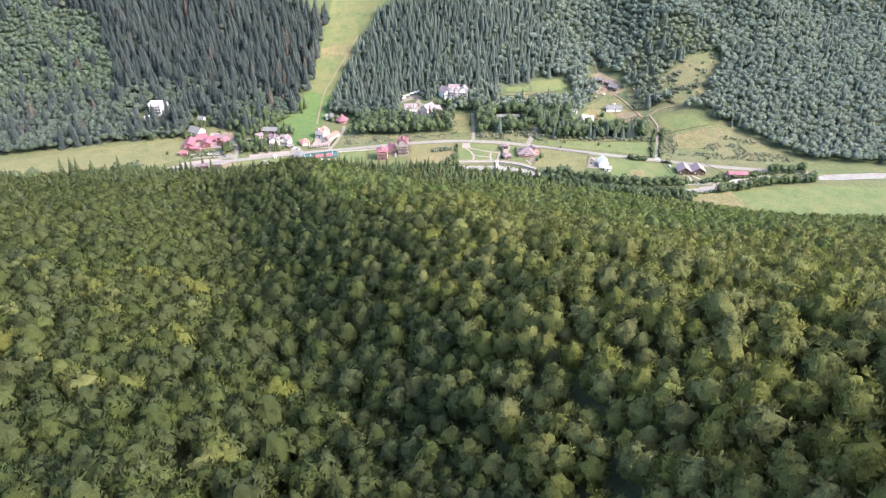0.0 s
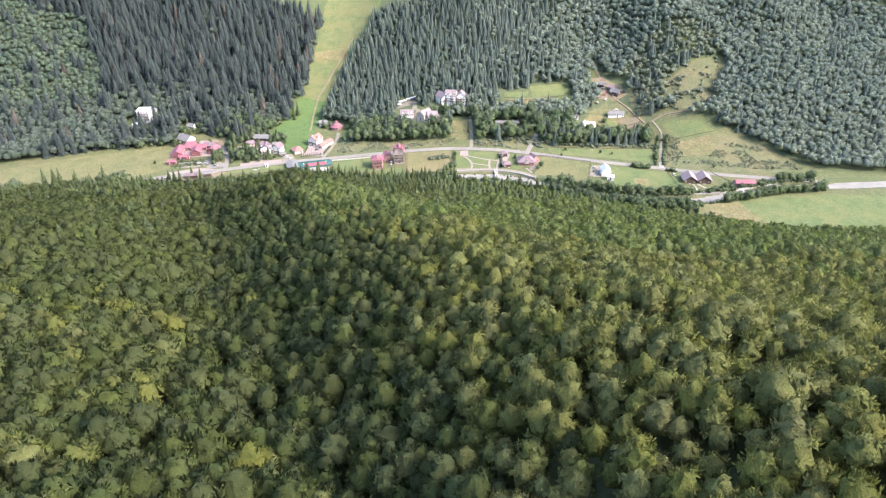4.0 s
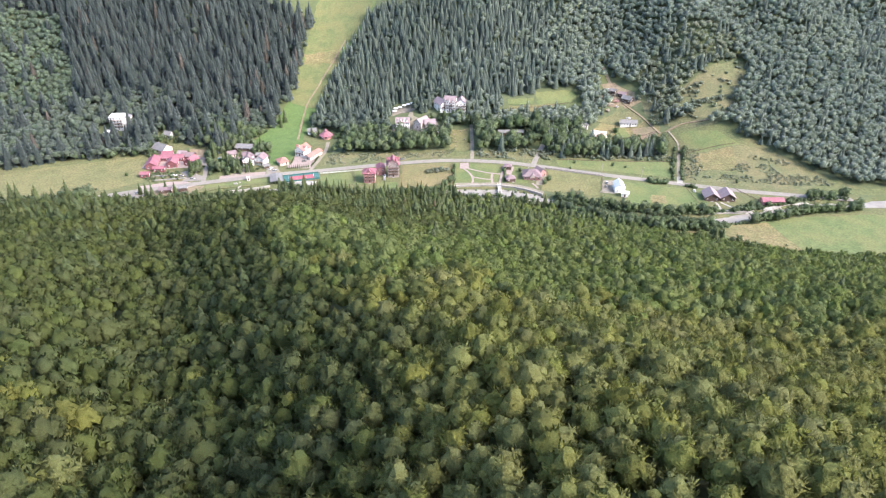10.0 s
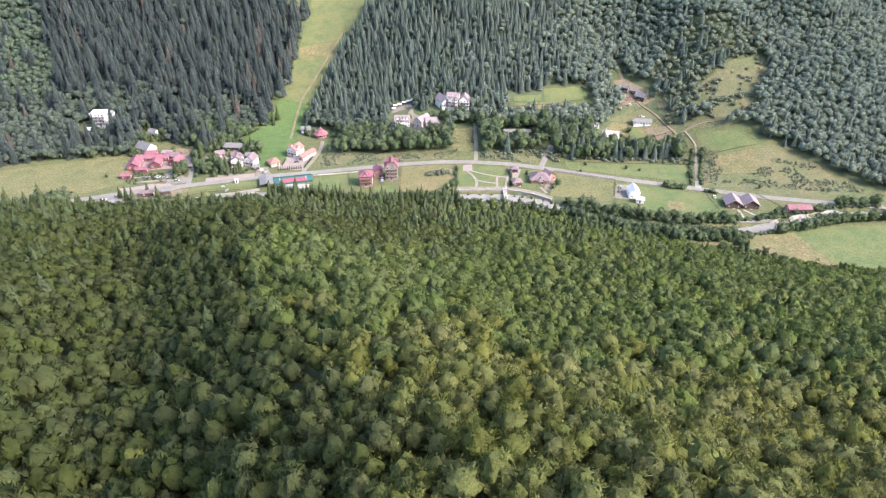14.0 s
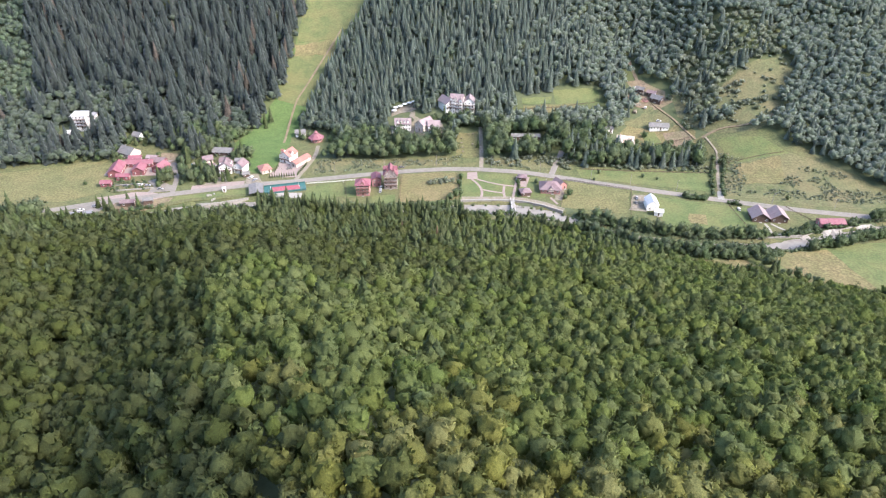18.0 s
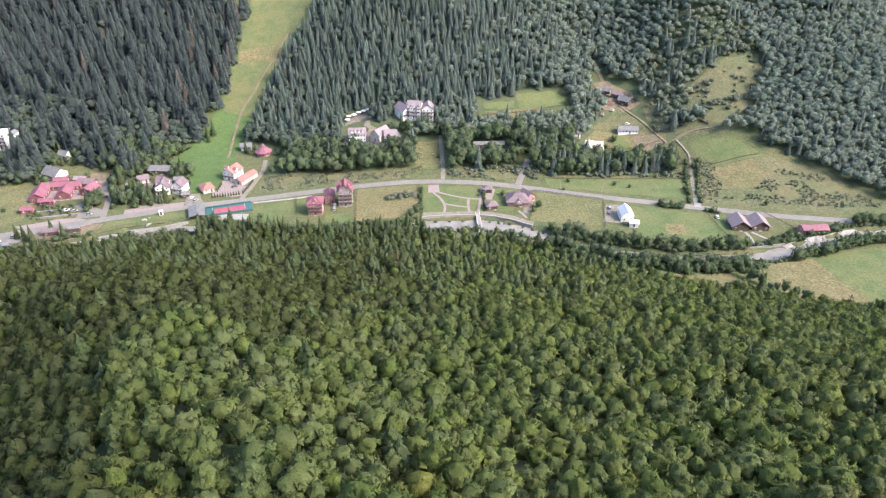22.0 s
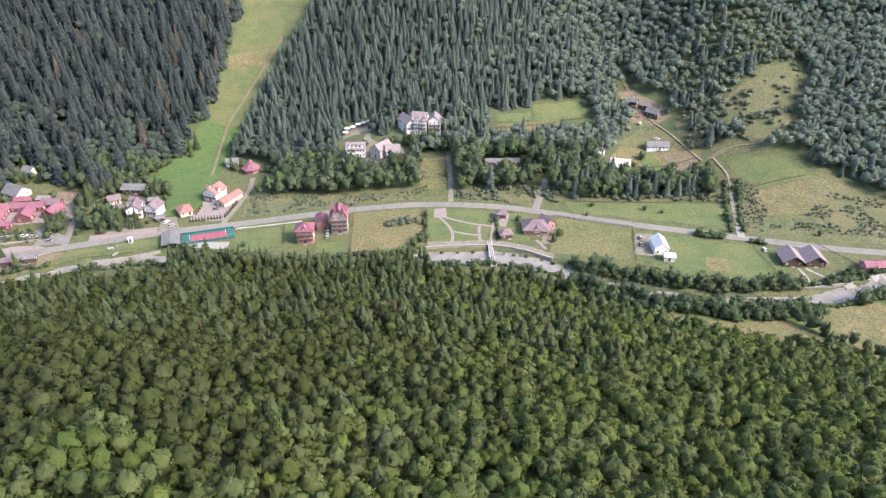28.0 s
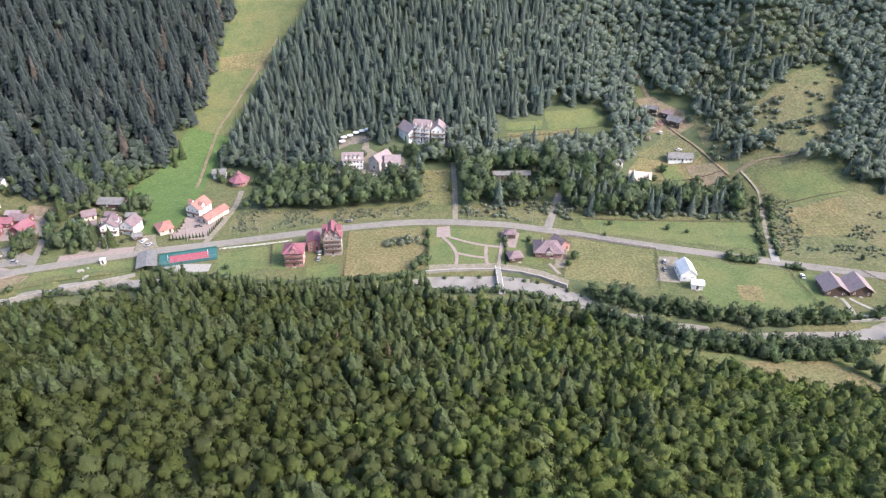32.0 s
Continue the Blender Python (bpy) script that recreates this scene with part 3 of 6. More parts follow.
def puff_crown(seed, radius, height, puffs, fan, lump=0.36, length=1.1, width=0.17):
    """A broadleaf crown: tufts crowded over a dark hollow dome, each a small core from which leafy shoots fan up and outward."""
    rnd = np.random.RandomState(seed)
    v, q, n = [], [], []
    lobes = [(rnd.uniform(0, 6.283), rnd.uniform(0.2, 1.3), rnd.uniform(0.08, 0.26)) for _ in range(5)]

    def dome(a, turn):
        d = np.array((math.sin(a) * math.cos(turn), math.sin(a) * math.sin(turn), math.cos(a)))
        k = 0.80
        for lt, la, amp in lobes:
            w = np.array((math.sin(la) * math.cos(lt), math.sin(la) * math.sin(lt), math.cos(la)))
            k += amp * math.exp(-(1 - d @ w) / 0.12)
        return d, k

    def place(d, k):
        return np.array((radius * k * d[0], radius * k * d[1], height * (0.45 + 0.55 * k * d[2])))

    for i in range(3):
        for j in range(6):
            d, k = dome((0.25, 1.05, 2.1)[i], 2 * math.pi * (j + 0.5 * i) / 6)
            v.append(tuple(place(d, k * 0.80)))
            n.append(tuple(d + np.array((0, 0, 0.2))))
    for i in range(2):
        for j in range(6):
            q.append((i * 6 + j, (i + 1) * 6 + j, (i + 1) * 6 + (j + 1) % 6, i * 6 + (j + 1) % 6))
    q += [(0, 1, 2, 3), (0, 3, 4, 5)]
    for i in range(puffs):
        a = math.acos(1 - 1.28 * (i + rnd.uniform(0.2, 0.8)) / puffs)
        d, k = dome(a, i * 2.39996 + rnd.uniform(-0.3, 0.3))
        c = place(d, k * rnd.uniform(0.68, 0.86))
        g = d + np.array((0, 0, 0.45)) + rnd.normal(0, 0.12, 3)
        g /= np.linalg.norm(g)
        s1 = np.cross(g, (0.31, 0.9, 0.2))
        s1 /= np.linalg.norm(s1)
        s2 = np.cross(g, s1)
        r = radius * lump * rnd.uniform(0.75, 1.3)
        n0 = len(v)
        for lat, b0, rk in ((0.45, 0.0, 0.58), (1.45, 0.5, 0.74)):
            for j in range(4):
                b = 2 * math.pi * (j + b0) / 4
                rr = r * rk * rnd.uniform(0.8, 1.2)
                w = (s1 * math.cos(b) + s2 * math.sin(b)) * math.sin(lat) + g * math.cos(lat)
                v.append(tuple(c + w * rr))
                n.append(tuple(w * 0.55 + d * 0.75))
        for j in range(4):
            q.append((n0 + j, n0 + 4 + j, n0 + 4 + (j + 1) % 4, n0 + (j + 1) % 4))
        q.append((n0, n0 + 1, n0 + 2, n0 + 3))
        for j in range(fan):
            lat, b = math.acos(1 - 0.9 * (j + rnd.rand()) / fan), j * 2.39996 + rnd.uniform(-0.5, 0.5)
            out = (s1 * math.cos(b) + s2 * math.sin(b)) * math.sin(lat) + g * math.cos(lat)
            p = c + out * r * 0.5
            o = out * 0.55 + np.array((0, 0, 0.45)) + rnd.normal(0, 0.25, 3)
            o /= np.linalg.norm(o)
            e = np.cross(o, out + rnd.normal(0, 0.3, 3))
            e /= np.linalg.norm(e)
            m = length * rnd.uniform(0.65, 1.3)
            n0 = len(v)
            v.extend(tuple(k2) for k2 in diamond(p, p + o * m, e * m * width * rnd.uniform(0.8, 1.35)))
            q.append((n0, n0 + 1, n0 + 2, n0 + 3))
            n += [tuple(out * 0.5 + d * 0.75 + rnd.normal(0, 0.16, 3))] * 4
    return faced(v, q, n)


def spruce_crown(seed, radius, height, tiers, arms):
    """A pointed spruce: whorls of drooping boughs round a dark inner cone."""
    rnd = np.random.RandomState(seed)
    v, q, n = [], [], []
    c = 7
    for j in range(c):
        b = 2 * math.pi * j / c
        v += [(radius * 0.66 * math.cos(b), radius * 0.66 * math.sin(b), height * 0.05), (0.05 * math.cos(b), 0.05 * math.sin(b), height)]
        n += [(math.cos(b), math.sin(b), 0.5)] * 2
    for j in range(c):
        k = (j + 1) % c
        q.append((2 * j, 2 * k, 2 * k + 1, 2 * j + 1))
    for i in range(tiers):
        f = i / tiers
        z, r = height * (0.08 + 0.88 * f), radius * (1.03 - f) ** 0.68
        n_arm = max(4, int(round(arms * (1 - 0.55 * f))))
        b0 = rnd.uniform(0, 6.283)
        for j in range(n_arm):
            b = b0 + 2 * math.pi * j / n_arm + rnd.uniform(-0.25, 0.25)
            o = np.array((math.cos(b), math.sin(b), 0))
            rr = r * rnd.uniform(0.75, 1.12)
            p = np.array((0, 0, z + 0.34 * rr)) + o * 0.1
            tip = o * rr + np.array((0, 0, z - rnd.uniform(0.25, 0.5) * rr))
            side = np.array((-math.sin(b), math.cos(b), rnd.uniform(-0.3, 0.3))) * rr * rnd.uniform(0.34, 0.5)
            n0 = len(v)
            v += [tuple(x) for x in diamond(p, tip, side)]
            q.append((n0, n0 + 1, n0 + 2, n0 + 3))
            n += [tuple(o * 0.8 + np.array((0, 0, 0.65)) + rnd.normal(0, 0.12, 3))] * 4
    return faced(v, q, n)


def plant_out(name, spots, shapes, material, label, category="forest"):
    """Many plants joined into one mesh: spots are rows x, y, z, size, height factor, turn, shape."""
    vs, qs, ts, ns, base = [], [], [], [], 0
    for k, (v, q, nv) in enumerate(shapes):
        s = spots[spots[:, 6].astype(int) == k]
        if not len(s):
            continue
        c, n = np.cos(s[:, 5])[:, None], np.sin(s[:, 5])[:, None]
        x, y, z = v[:, 0][None], v[:, 1][None], v[:, 2][None]
        sz = s[:, 3][:, None]
        px, py, pz = (x * c - y * n) * sz + s[:, 0][:, None], (x * n + y * c) * sz + s[:, 1][:, None], z * sz * s[:, 4][:, None] + s[:, 2][:, None]
        vs.append(np.stack([px, py, pz], -1).reshape(-1, 3))
        x, y, z = nv[:, 0][None], nv[:, 1][None], nv[:, 2][None]
        ns.append(np.stack([x * c - y * n, x * n + y * c, z + 0 * c], -1).reshape(-1, 3))
        qs.append((q[None] + (np.arange(len(s)) * len(v))[:, None, None] + base).reshape(-1, 4))
        ts.append(np.repeat(np.random.RandomState(k + len(s)).rand(len(s)), len(q)))
        base += len(s) * len(v)
    if not vs:
        return None
    ob = new(name, mesh_from(name, np.concatenate(vs), np.concatenate(qs), material, True, np.concatenate(ts), np.concatenate(ns)))
    return tagged(ob, label, category, kind="stuff")


def crown_mesh(shape, material):
    return mesh_from("crown", shape[0], shape[1], material, True, normals=shape[2])


def scatter(x0, x1, y0, y1, step, seed):
    rnd = np.random.RandomState(seed)
    gx, gy = np.meshgrid(np.arange(x0, x1, step), np.arange(y0, y1, step))
    gx = gx + (np.arange(gx.shape[0]) % 2)[:, None] * step / 2
    p = np.stack([gx.ravel(), gy.ravel()], -1)
    return p + rnd.uniform(-0.42, 0.42, p.shape) * step, rnd


def soft_noise(x, y, scale, seed):
    """Smooth noise between about -1 and 1 from a few waves."""
    rnd = np.random.RandomState(seed)
    t = np.zeros_like(x)
    for _ in range(7):
        a, f, p = rnd.uniform(0, 6.283), rnd.uniform(0.6, 1.6) / scale, rnd.uniform(0, 6.283)
        t += np.sin((x * math.cos(a) + y * math.sin(a)) * f * 6.283 + p)
    return t / 3.0


def trees_from(p, rnd, size, spread_, low, lift, n_shapes, tall=0.2):
    n = len(p)
    return np.stack([p[:, 0], p[:, 1], land(p[:, 0], p[:, 1]) + lift, size * (1 + spread_ * rnd.uniform(-1, 1, n)), low + tall * rnd.uniform(-1, 1, n), rnd.uniform(0, 6.283, n), rnd.randint(0, n_shapes, n)], -1)


BEECH = [puff_crown(10 + k, 3.7, 8.2, 12, 14, 0.31, 0.95, 0.12) for k in range(8)]
LOWER_BEECH = [puff_crown(200 + k, 3.7, 8.2, 10, 8, 0.33, 0.95, 0.15) for k in range(8)]
VALLEY_LEAF = [puff_crown(120 + k, 3.3, 8.2, 10, 8, 0.42, 1.25, 0.17) for k in range(4)]
FAR_LEAF = [puff_crown(30 + k, 4.4, 6.6, 8, 5, 0.40, 1.3, 0.2) for k in range(5)]
SPRUCE = [spruce_crown(50 + k, 4.3, 12.0, 9, 9) for k in range(5)]
FAR_SPRUCE = [spruce_crown(70 + k, 4.2, 16.0, 7, 8) for k in range(5)]


def edge_y(x):
    """Where the wood on the spur ends towards the valley."""
    return np.interp(x, [-600, -330, -260, -200, -160, -135, -110, -60, 0, 25, 60, 80, 100, 125, 160, 210, 320, 600], [478, 508, 523, 539, 552, 560, 564, 564, 564, 560, 556, 546, 524, 507, 493, 478, 458, 440])


upper, rnd = scatter(-430, 430, -12, 214, 3.95, 5)
lower_wood, rnd = scatter(-430, 430, 215, 580, 4.65, 25)
pts = np.concatenate([upper, lower_wood])
reach = 0.64 * (0.853 * pts[:, 1] + 0.522 * (262 - land(pts[:, 0], pts[:, 1]))) + 26
pts = pts[(pts[:, 1] < edge_y(pts[:, 0])) & (np.abs(pts[:, 0]) < reach)]


def shelter(x, y):
    """How much wider the crowns grow in the sheltered gully than on the crest of the spur."""
    crest = np.interp(y, [80, 123, 170, 193, 219, 250, 295, 446], [11, 9, -4, -10, -20, -32, -54, -130])
    return 1 + 0.38 * sstep(0, 45, crest - x) * (1 - 0.6 * sstep(240, 330, y)) + 0.1 * soft_noise(x, y, 26, 19)


pts = pts[np.arange(len(pts)) * 0.618034 % 1 < 1.25 / shelter(pts[:, 0], pts[:, 1]) ** 2]
px, py = pts[:, 0], pts[:, 1]
conifer = (0.38 + 0.3 * soft_noise(px, py, 45, 4)) * sstep(425, 470, py + 18 * soft_noise(px, py, 90, 3)) * (1 - 0.8 * sstep(40, 120, px)) + sstep(230, 330, py) * (0.015 + 0.35 * sstep(0.9, 1.4, soft_noise(px, py, 70, 8)))
is_spruce = rnd.rand(len(pts)) < conifer
near_path = (px > -46) & (px < 76) & (py > 28) & (py < 150)
near_path[np.flatnonzero(near_path)[300:]] = False
# stands by tone: lighter leaves on the crest, shade-darkened ones on flank and gully
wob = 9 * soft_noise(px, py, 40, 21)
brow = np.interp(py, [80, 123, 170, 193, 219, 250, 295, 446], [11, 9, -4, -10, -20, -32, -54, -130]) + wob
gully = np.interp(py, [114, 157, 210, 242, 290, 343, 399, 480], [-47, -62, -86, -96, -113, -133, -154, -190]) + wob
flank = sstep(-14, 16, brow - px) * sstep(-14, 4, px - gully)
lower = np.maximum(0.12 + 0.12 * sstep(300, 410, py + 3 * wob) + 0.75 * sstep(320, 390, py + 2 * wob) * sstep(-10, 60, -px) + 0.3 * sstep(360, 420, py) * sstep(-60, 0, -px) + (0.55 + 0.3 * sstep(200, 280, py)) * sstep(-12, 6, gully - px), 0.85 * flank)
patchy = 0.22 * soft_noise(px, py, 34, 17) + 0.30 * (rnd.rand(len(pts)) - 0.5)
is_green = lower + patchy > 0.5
is_fresh = ~is_green & (sstep(190, 300, py + 3 * wob) + patchy > 0.5)
for nm, sel, m, lb in (("fresh_beech_forest", is_fresh, M["fresh"], "fresh green beeches lower down the spur"), ("beech_forest", ~is_green & ~is_fresh, M["beech"], "dense olive-green beech forest covering the mountain spur"), ("young_beech_forest", is_green, M["green"], "dark green gully beeches with painted shade")):
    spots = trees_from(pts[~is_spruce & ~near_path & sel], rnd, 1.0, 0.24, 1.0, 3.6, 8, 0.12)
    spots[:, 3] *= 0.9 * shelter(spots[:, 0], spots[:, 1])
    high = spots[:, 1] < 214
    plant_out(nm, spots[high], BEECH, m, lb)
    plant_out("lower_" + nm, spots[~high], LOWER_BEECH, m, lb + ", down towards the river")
firs = trees_from(pts[is_spruce & ~near_path], rnd, 1.08, 0.25, 1.0, 0.5, 5, 0.15)
plant_out("spruce_wood", firs, SPRUCE, M["spruce"], "dark green spruces above the river")

# the same wood goes on at either side of the valley and behind the start
BROAD = [puff_crown(40 + k, 7.4, 11.0, 5, 3, 0.5, 2.4, 0.22) for k in range(3)]
rim, rnd_rim = scatter(-430, 430, -110, 560, 11.0, 15)
reach = 0.64 * (0.853 * rim[:, 1] + 0.522 * (262 - land(rim[:, 0], rim[:, 1]))) + 26
rim = rim[(rim[:, 1] < edge_y(rim[:, 0])) & (np.abs(rim[:, 0]) > np.where(rim[:, 1] < -12, -1, reach))]
plant_out("outer_beech_forest", trees_from(rim, rnd_rim, 1.3, 0.25, 1.0, 2.5, 3, 0.2), BROAD, M["beech"], "beech forest on the outer flanks of the spur")

# beeches below the start of the flight, each a tree of its own
crown_meshes = [[crown_mesh(puff_crown(90 + k, 3.7, 8.2, 14, 22, 0.31, 0.95, 0.13), M[kind]) for k in range(6)] for kind in ("beech", "green")]


def tapered_trunk(height, foot, top, limbs, seed):
    """A slightly crooked tapered trunk with a few limbs."""
    rnd2 = random.Random(seed)
    bm = bmesh.new()

    def tube(a, b, ra, rb):
        d = b - a
        m = Matrix.Translation((a + b) / 2) @ d.to_track_quat("Z", "Y").to_matrix().to_4x4()
        bmesh.ops.create_cone(bm, cap_ends=True, segments=7, radius1=ra, radius2=rb, depth=d.length, matrix=m)

    base, mid, tip = Vector((0, 0, -0.4)), Vector((rnd2.uniform(-0.2, 0.2), rnd2.uniform(-0.2, 0.2), height * 0.5)), Vector((0, 0, height))
    tube(base, mid, foot, (foot + top) / 2)
    tube(mid, tip, (foot + top) / 2, top)
    for k in range(limbs):
        a = 2 * math.pi * k / limbs + rnd2.random()
        s = mid.lerp(tip, 0.2 + 0.6 * k / limbs)
        tube(s, s + Vector((math.cos(a) * 1.6, math.sin(a) * 1.6, 1.8)), top, 0.05)
    return bm


def trunk_mesh(height, foot, top, limbs, seed):
    me = bpy.data.meshes.new("trunk")
    bm = tapered_trunk(height, foot, top, limbs, seed)
    bm.to_mesh(me)
    bm.free()
    me.materials.append(M["bark"])
    return me


def tree(name, x, y, crown, trunk, size, crown_at, label, category, group, turn):
    t = thing(name, x, y, turn, label, category, group)
    t.scale = (size, size, size)
    a = new("trunk", trunk)
    a.parent = t
    c = new("crown", crown)
    c.parent = t
    c.location = (0, 0, crown_at)
    return t


beech_trunk = [trunk_mesh(7.5, 0.28, 0.12, 4, k) for k in range(3)]
# dark: this beech takes the shade-darkened leaves
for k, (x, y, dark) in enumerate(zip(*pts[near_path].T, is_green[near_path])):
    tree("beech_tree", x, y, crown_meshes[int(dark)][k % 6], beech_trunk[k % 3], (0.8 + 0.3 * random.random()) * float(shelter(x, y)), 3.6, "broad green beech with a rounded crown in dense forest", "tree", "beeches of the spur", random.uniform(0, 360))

# ---- far woods ----
CLEAR = [SKI, FIELD_L, CLEAR_R, MEADOW_N,
         [(12, 702), (33, 702), (33, 655), (8, 655)], [(62, 748), (96, 750), (96, 757), (140, 761), (140, 722), (62, 716)], [(52, 693), (84, 693), (82, 674), (56, 676)],
         [(140, 694), (160, 724), (174, 750), (168, 775), (180, 778), (204, 735), (214, 700), (207, 676), (170, 668)],
         [(210, 690), (256, 681), (273, 660), (297, 632), (330, 600), (420, 560), (420, 500), (190, 560)],
         [(-48, 742), (-48, 690), (6, 684), (6, 705), (28, 717), (30, 737), (-2, 739), (-14, 722), (-24, 728), (-22, 746)],
         [(-262, 652), (-258, 690), (-244, 690), (-232, 672), (-203, 670), (-198, 660), (-170, 680), (-155, 690), (-130, 630), (-250, 600)],
         [(-128, 715), (-92, 708), (-88, 676), (-104, 640), (-130, 640)], [(-313, 712), (-288, 712), (-288, 680), (-313, 676)],
         [(132, 700), (166, 696), (172, 676), (164, 673), (134, 676)], [(162, 776), (178, 780), (200, 756), (198, 736), (176, 738), (164, 756)],
         [(212, 700), (246, 698), (276, 713), (283, 705), (265, 690), (246, 685), (214, 684)]]


def wood_y(x):
    """Lower edge of the woods beyond the road."""
    return np.interp(x, [-700, -420, -327, -268, -240, -170, -100, -60, 0, 40, 96, 110, 205, 212, 260, 300, 345, 420, 700], [560, 606, 640, 652, 652, 660, 658, 658, 665, 662, 662, 650, 650, 690, 682, 640, 596, 585, 580])


pts, rnd = scatter(-600, 560, 560, 895, 5.1, 6)
px, py = pts[:, 0], pts[:, 1]
keep = (py > wood_y(px)) & (np.abs(px) < 0.64 * (0.853 * py + 0.522 * (262 - land(px, py))) + 12)
for poly in CLEAR:
    keep &= ~inside(px, py, poly)
for line, wdt in ((TRACK, 4), (LANE, 5), (LANE_2, 3), (SAWMILL_LANE, 5)):
    for (ax, ay), (bx, by) in zip(line[:-1], line[1:]):
        t = np.clip(((px - ax) * (bx - ax) + (py - ay) * (by - ay)) / ((bx - ax) ** 2 + (by - ay) ** 2), 0, 1)
        keep &= np.hypot(px - ax - t * (bx - ax), py - ay - t * (by - ay)) > wdt
pts = pts[keep]
px, py = pts[:, 0], pts[:, 1]
wob = soft_noise(px, py, 120, 11)
conifer = 0.94 * sstep(690, 740, py + 14 * wob) * (1 - sstep(60, 150, px - 0.25 * (py - 740)))
YOUNG = [(-560, 900), (-424, 860), (-384, 821), (-340, 728), (-420, 722), (-560, 700)]
young = inside(px + 8 * wob, py, YOUNG)
conifer = np.where((px < -138) & (py < 748), np.clip(0.5 + 0.5 * wob, 0.15, 0.9) * (0.5 + 0.5 * sstep(690, 748, py)), conifer)
conifer = np.where((px > -138) & (py > 690), conifer * (0.86 + 0.12 * soft_noise(px, py, 35, 12)), conifer)
conifer = np.where(young, 0.06, conifer)
conifer = np.maximum(conifer, np.where(px > 30, 0.12, 0.04))
conifer = np.where((px > 100) & (px < 205) & (py < 690), 0.4, conifer)
is_spruce = rnd.rand(len(pts)) < conifer
thicket = inside(px + 5 * wob, py + 4 * wob, [(200, 768), (240, 806), (300, 800), (296, 756), (262, 718), (206, 708)])
low = (py < 702) & (px < 215) & (px > -215)
plant_out("valley_woods", trees_from(pts[~is_spruce & low], rnd, 1.3, 0.35, 1.0, 1.5, 4, 0.25), VALLEY_LEAF, M["alder"], "leafy green woods above the road")
plant_out("young_woods", trees_from(pts[young & ~is_spruce], rnd, 0.8, 0.3, 1.0, 1.5, 4, 0.2), FAR_LEAF, M["pole_leaf"], "fresh green young broadleaf wood on the mountainside")
plant_out("hillside_thicket", trees_from(pts[thicket & ~is_spruce], rnd, 0.72, 0.35, 1.0, 0.8, 4, 0.2), FAR_LEAF, M["thicket"], "light green thicket of young trees on the side valley slope")
# dark leaves left of x = 15, haze-paled leaves right of it
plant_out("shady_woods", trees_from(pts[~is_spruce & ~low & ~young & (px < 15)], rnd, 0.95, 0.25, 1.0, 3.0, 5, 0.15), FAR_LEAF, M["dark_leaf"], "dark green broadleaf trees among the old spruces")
plant_out("mountain_woods", trees_from(pts[~is_spruce & ~low & ~young & ~thicket & (px >= 15)], rnd, 0.96, 0.22, 1.0, 3.5, 5, 0.1), FAR_LEAF, M["far_leaf"], "mixed broadleaf woods, paled for haze, on the mountainside")
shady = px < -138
plant_out("spruce_forest", trees_from(pts[is_spruce & ~shady], rnd, 0.86, 0.3, 1.0, 0.3, 5, 0.2), FAR_SPRUCE, M["far_spruce"], "spruce forest with bluish haze tint between ski run and side valley")
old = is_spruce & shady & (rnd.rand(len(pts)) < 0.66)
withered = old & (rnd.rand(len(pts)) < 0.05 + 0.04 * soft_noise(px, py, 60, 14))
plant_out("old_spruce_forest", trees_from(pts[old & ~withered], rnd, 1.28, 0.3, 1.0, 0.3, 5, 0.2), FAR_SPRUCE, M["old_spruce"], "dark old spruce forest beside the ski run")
plant_out("withered_spruces", trees_from(pts[withered], rnd, 1.2, 0.25, 1.0, 0.3, 5, 0.2), FAR_SPRUCE, M["withered"], "brownish withered spruces scattered in the old forest")

# ---- buildings ----
def window_on(parent, bm_at, wide, high):
    """A framed window, child of the wall: frame, and pane under it. bm_at: its matrix in the house."""
    if (wide, high) not in WINDOW_MESHES:
        bm = bmesh.new()
        t = 0.1
        for cx, cz, sx, sz in ((0, high / 2 - t / 2, wide, t), (0, -high / 2 + t / 2, wide, t), (-wide / 2 + t / 2, 0, t, high - 2 * t), (wide / 2 - t / 2, 0, t, high - 2 * t), (0, 0, 0.07, high - 2 * t)):
            box(bm, cx, 0, cz, sx, 0.14, sz)
        a = bpy.data.meshes.new("frame")
        bm.to_mesh(a)
        bm.free()
        a.materials.append(M["white"])
        bm = box(bmesh.new(), 0, 0.015, 0, wide - 2 * t, 0.05, high - 2 * t)
        b = bpy.data.meshes.new("pane")
        bm.to_mesh(b)
        bm.free()
        b.materials.append(M["glass"])
        WINDOW_MESHES[(wide, high)] = (a, b)
    fr, pn = WINDOW_MESHES[(wide, high)]
    w = new("window", fr)
    w.parent = parent
    w.matrix_basis = bm_at
    p = new("pane", pn)
    p.parent = w


WINDOW_MESHES = {}


def gable_roof(bm, w, d, z, rise, over, thick=0.25, ridge_x=True):
    """Two sloping slabs that meet in a ridge along x (or y)."""
    a, b = (w / 2 + over, d / 2 + over) if ridge_x else (d / 2 + over, w / 2 + over)
    low = z - rise * over / (d / 2 if ridge_x else w / 2)
    prof = [(-b, low), (0, z + rise), (b, low), (b, low + thick), (0, z + rise + thick * 1.25), (-b, low + thick)]
    vs = [(s * a, q[0], q[1]) if ridge_x else (q[0], s * a, q[1]) for s in (-1, 1) for q in prof]
    f = [(0, 1, 4, 5), (1, 2, 3, 4), (6, 11, 10, 7), (7, 10, 9, 8)]
    f += [(i, (i + 1) % 6 + 6 * 0, (i + 1) % 6 + 6, i + 6) for i in range(6)]
    solid(bm, vs, f)
    bmesh.ops.recalc_face_normals(bm, faces=bm.faces[:])
    return bm


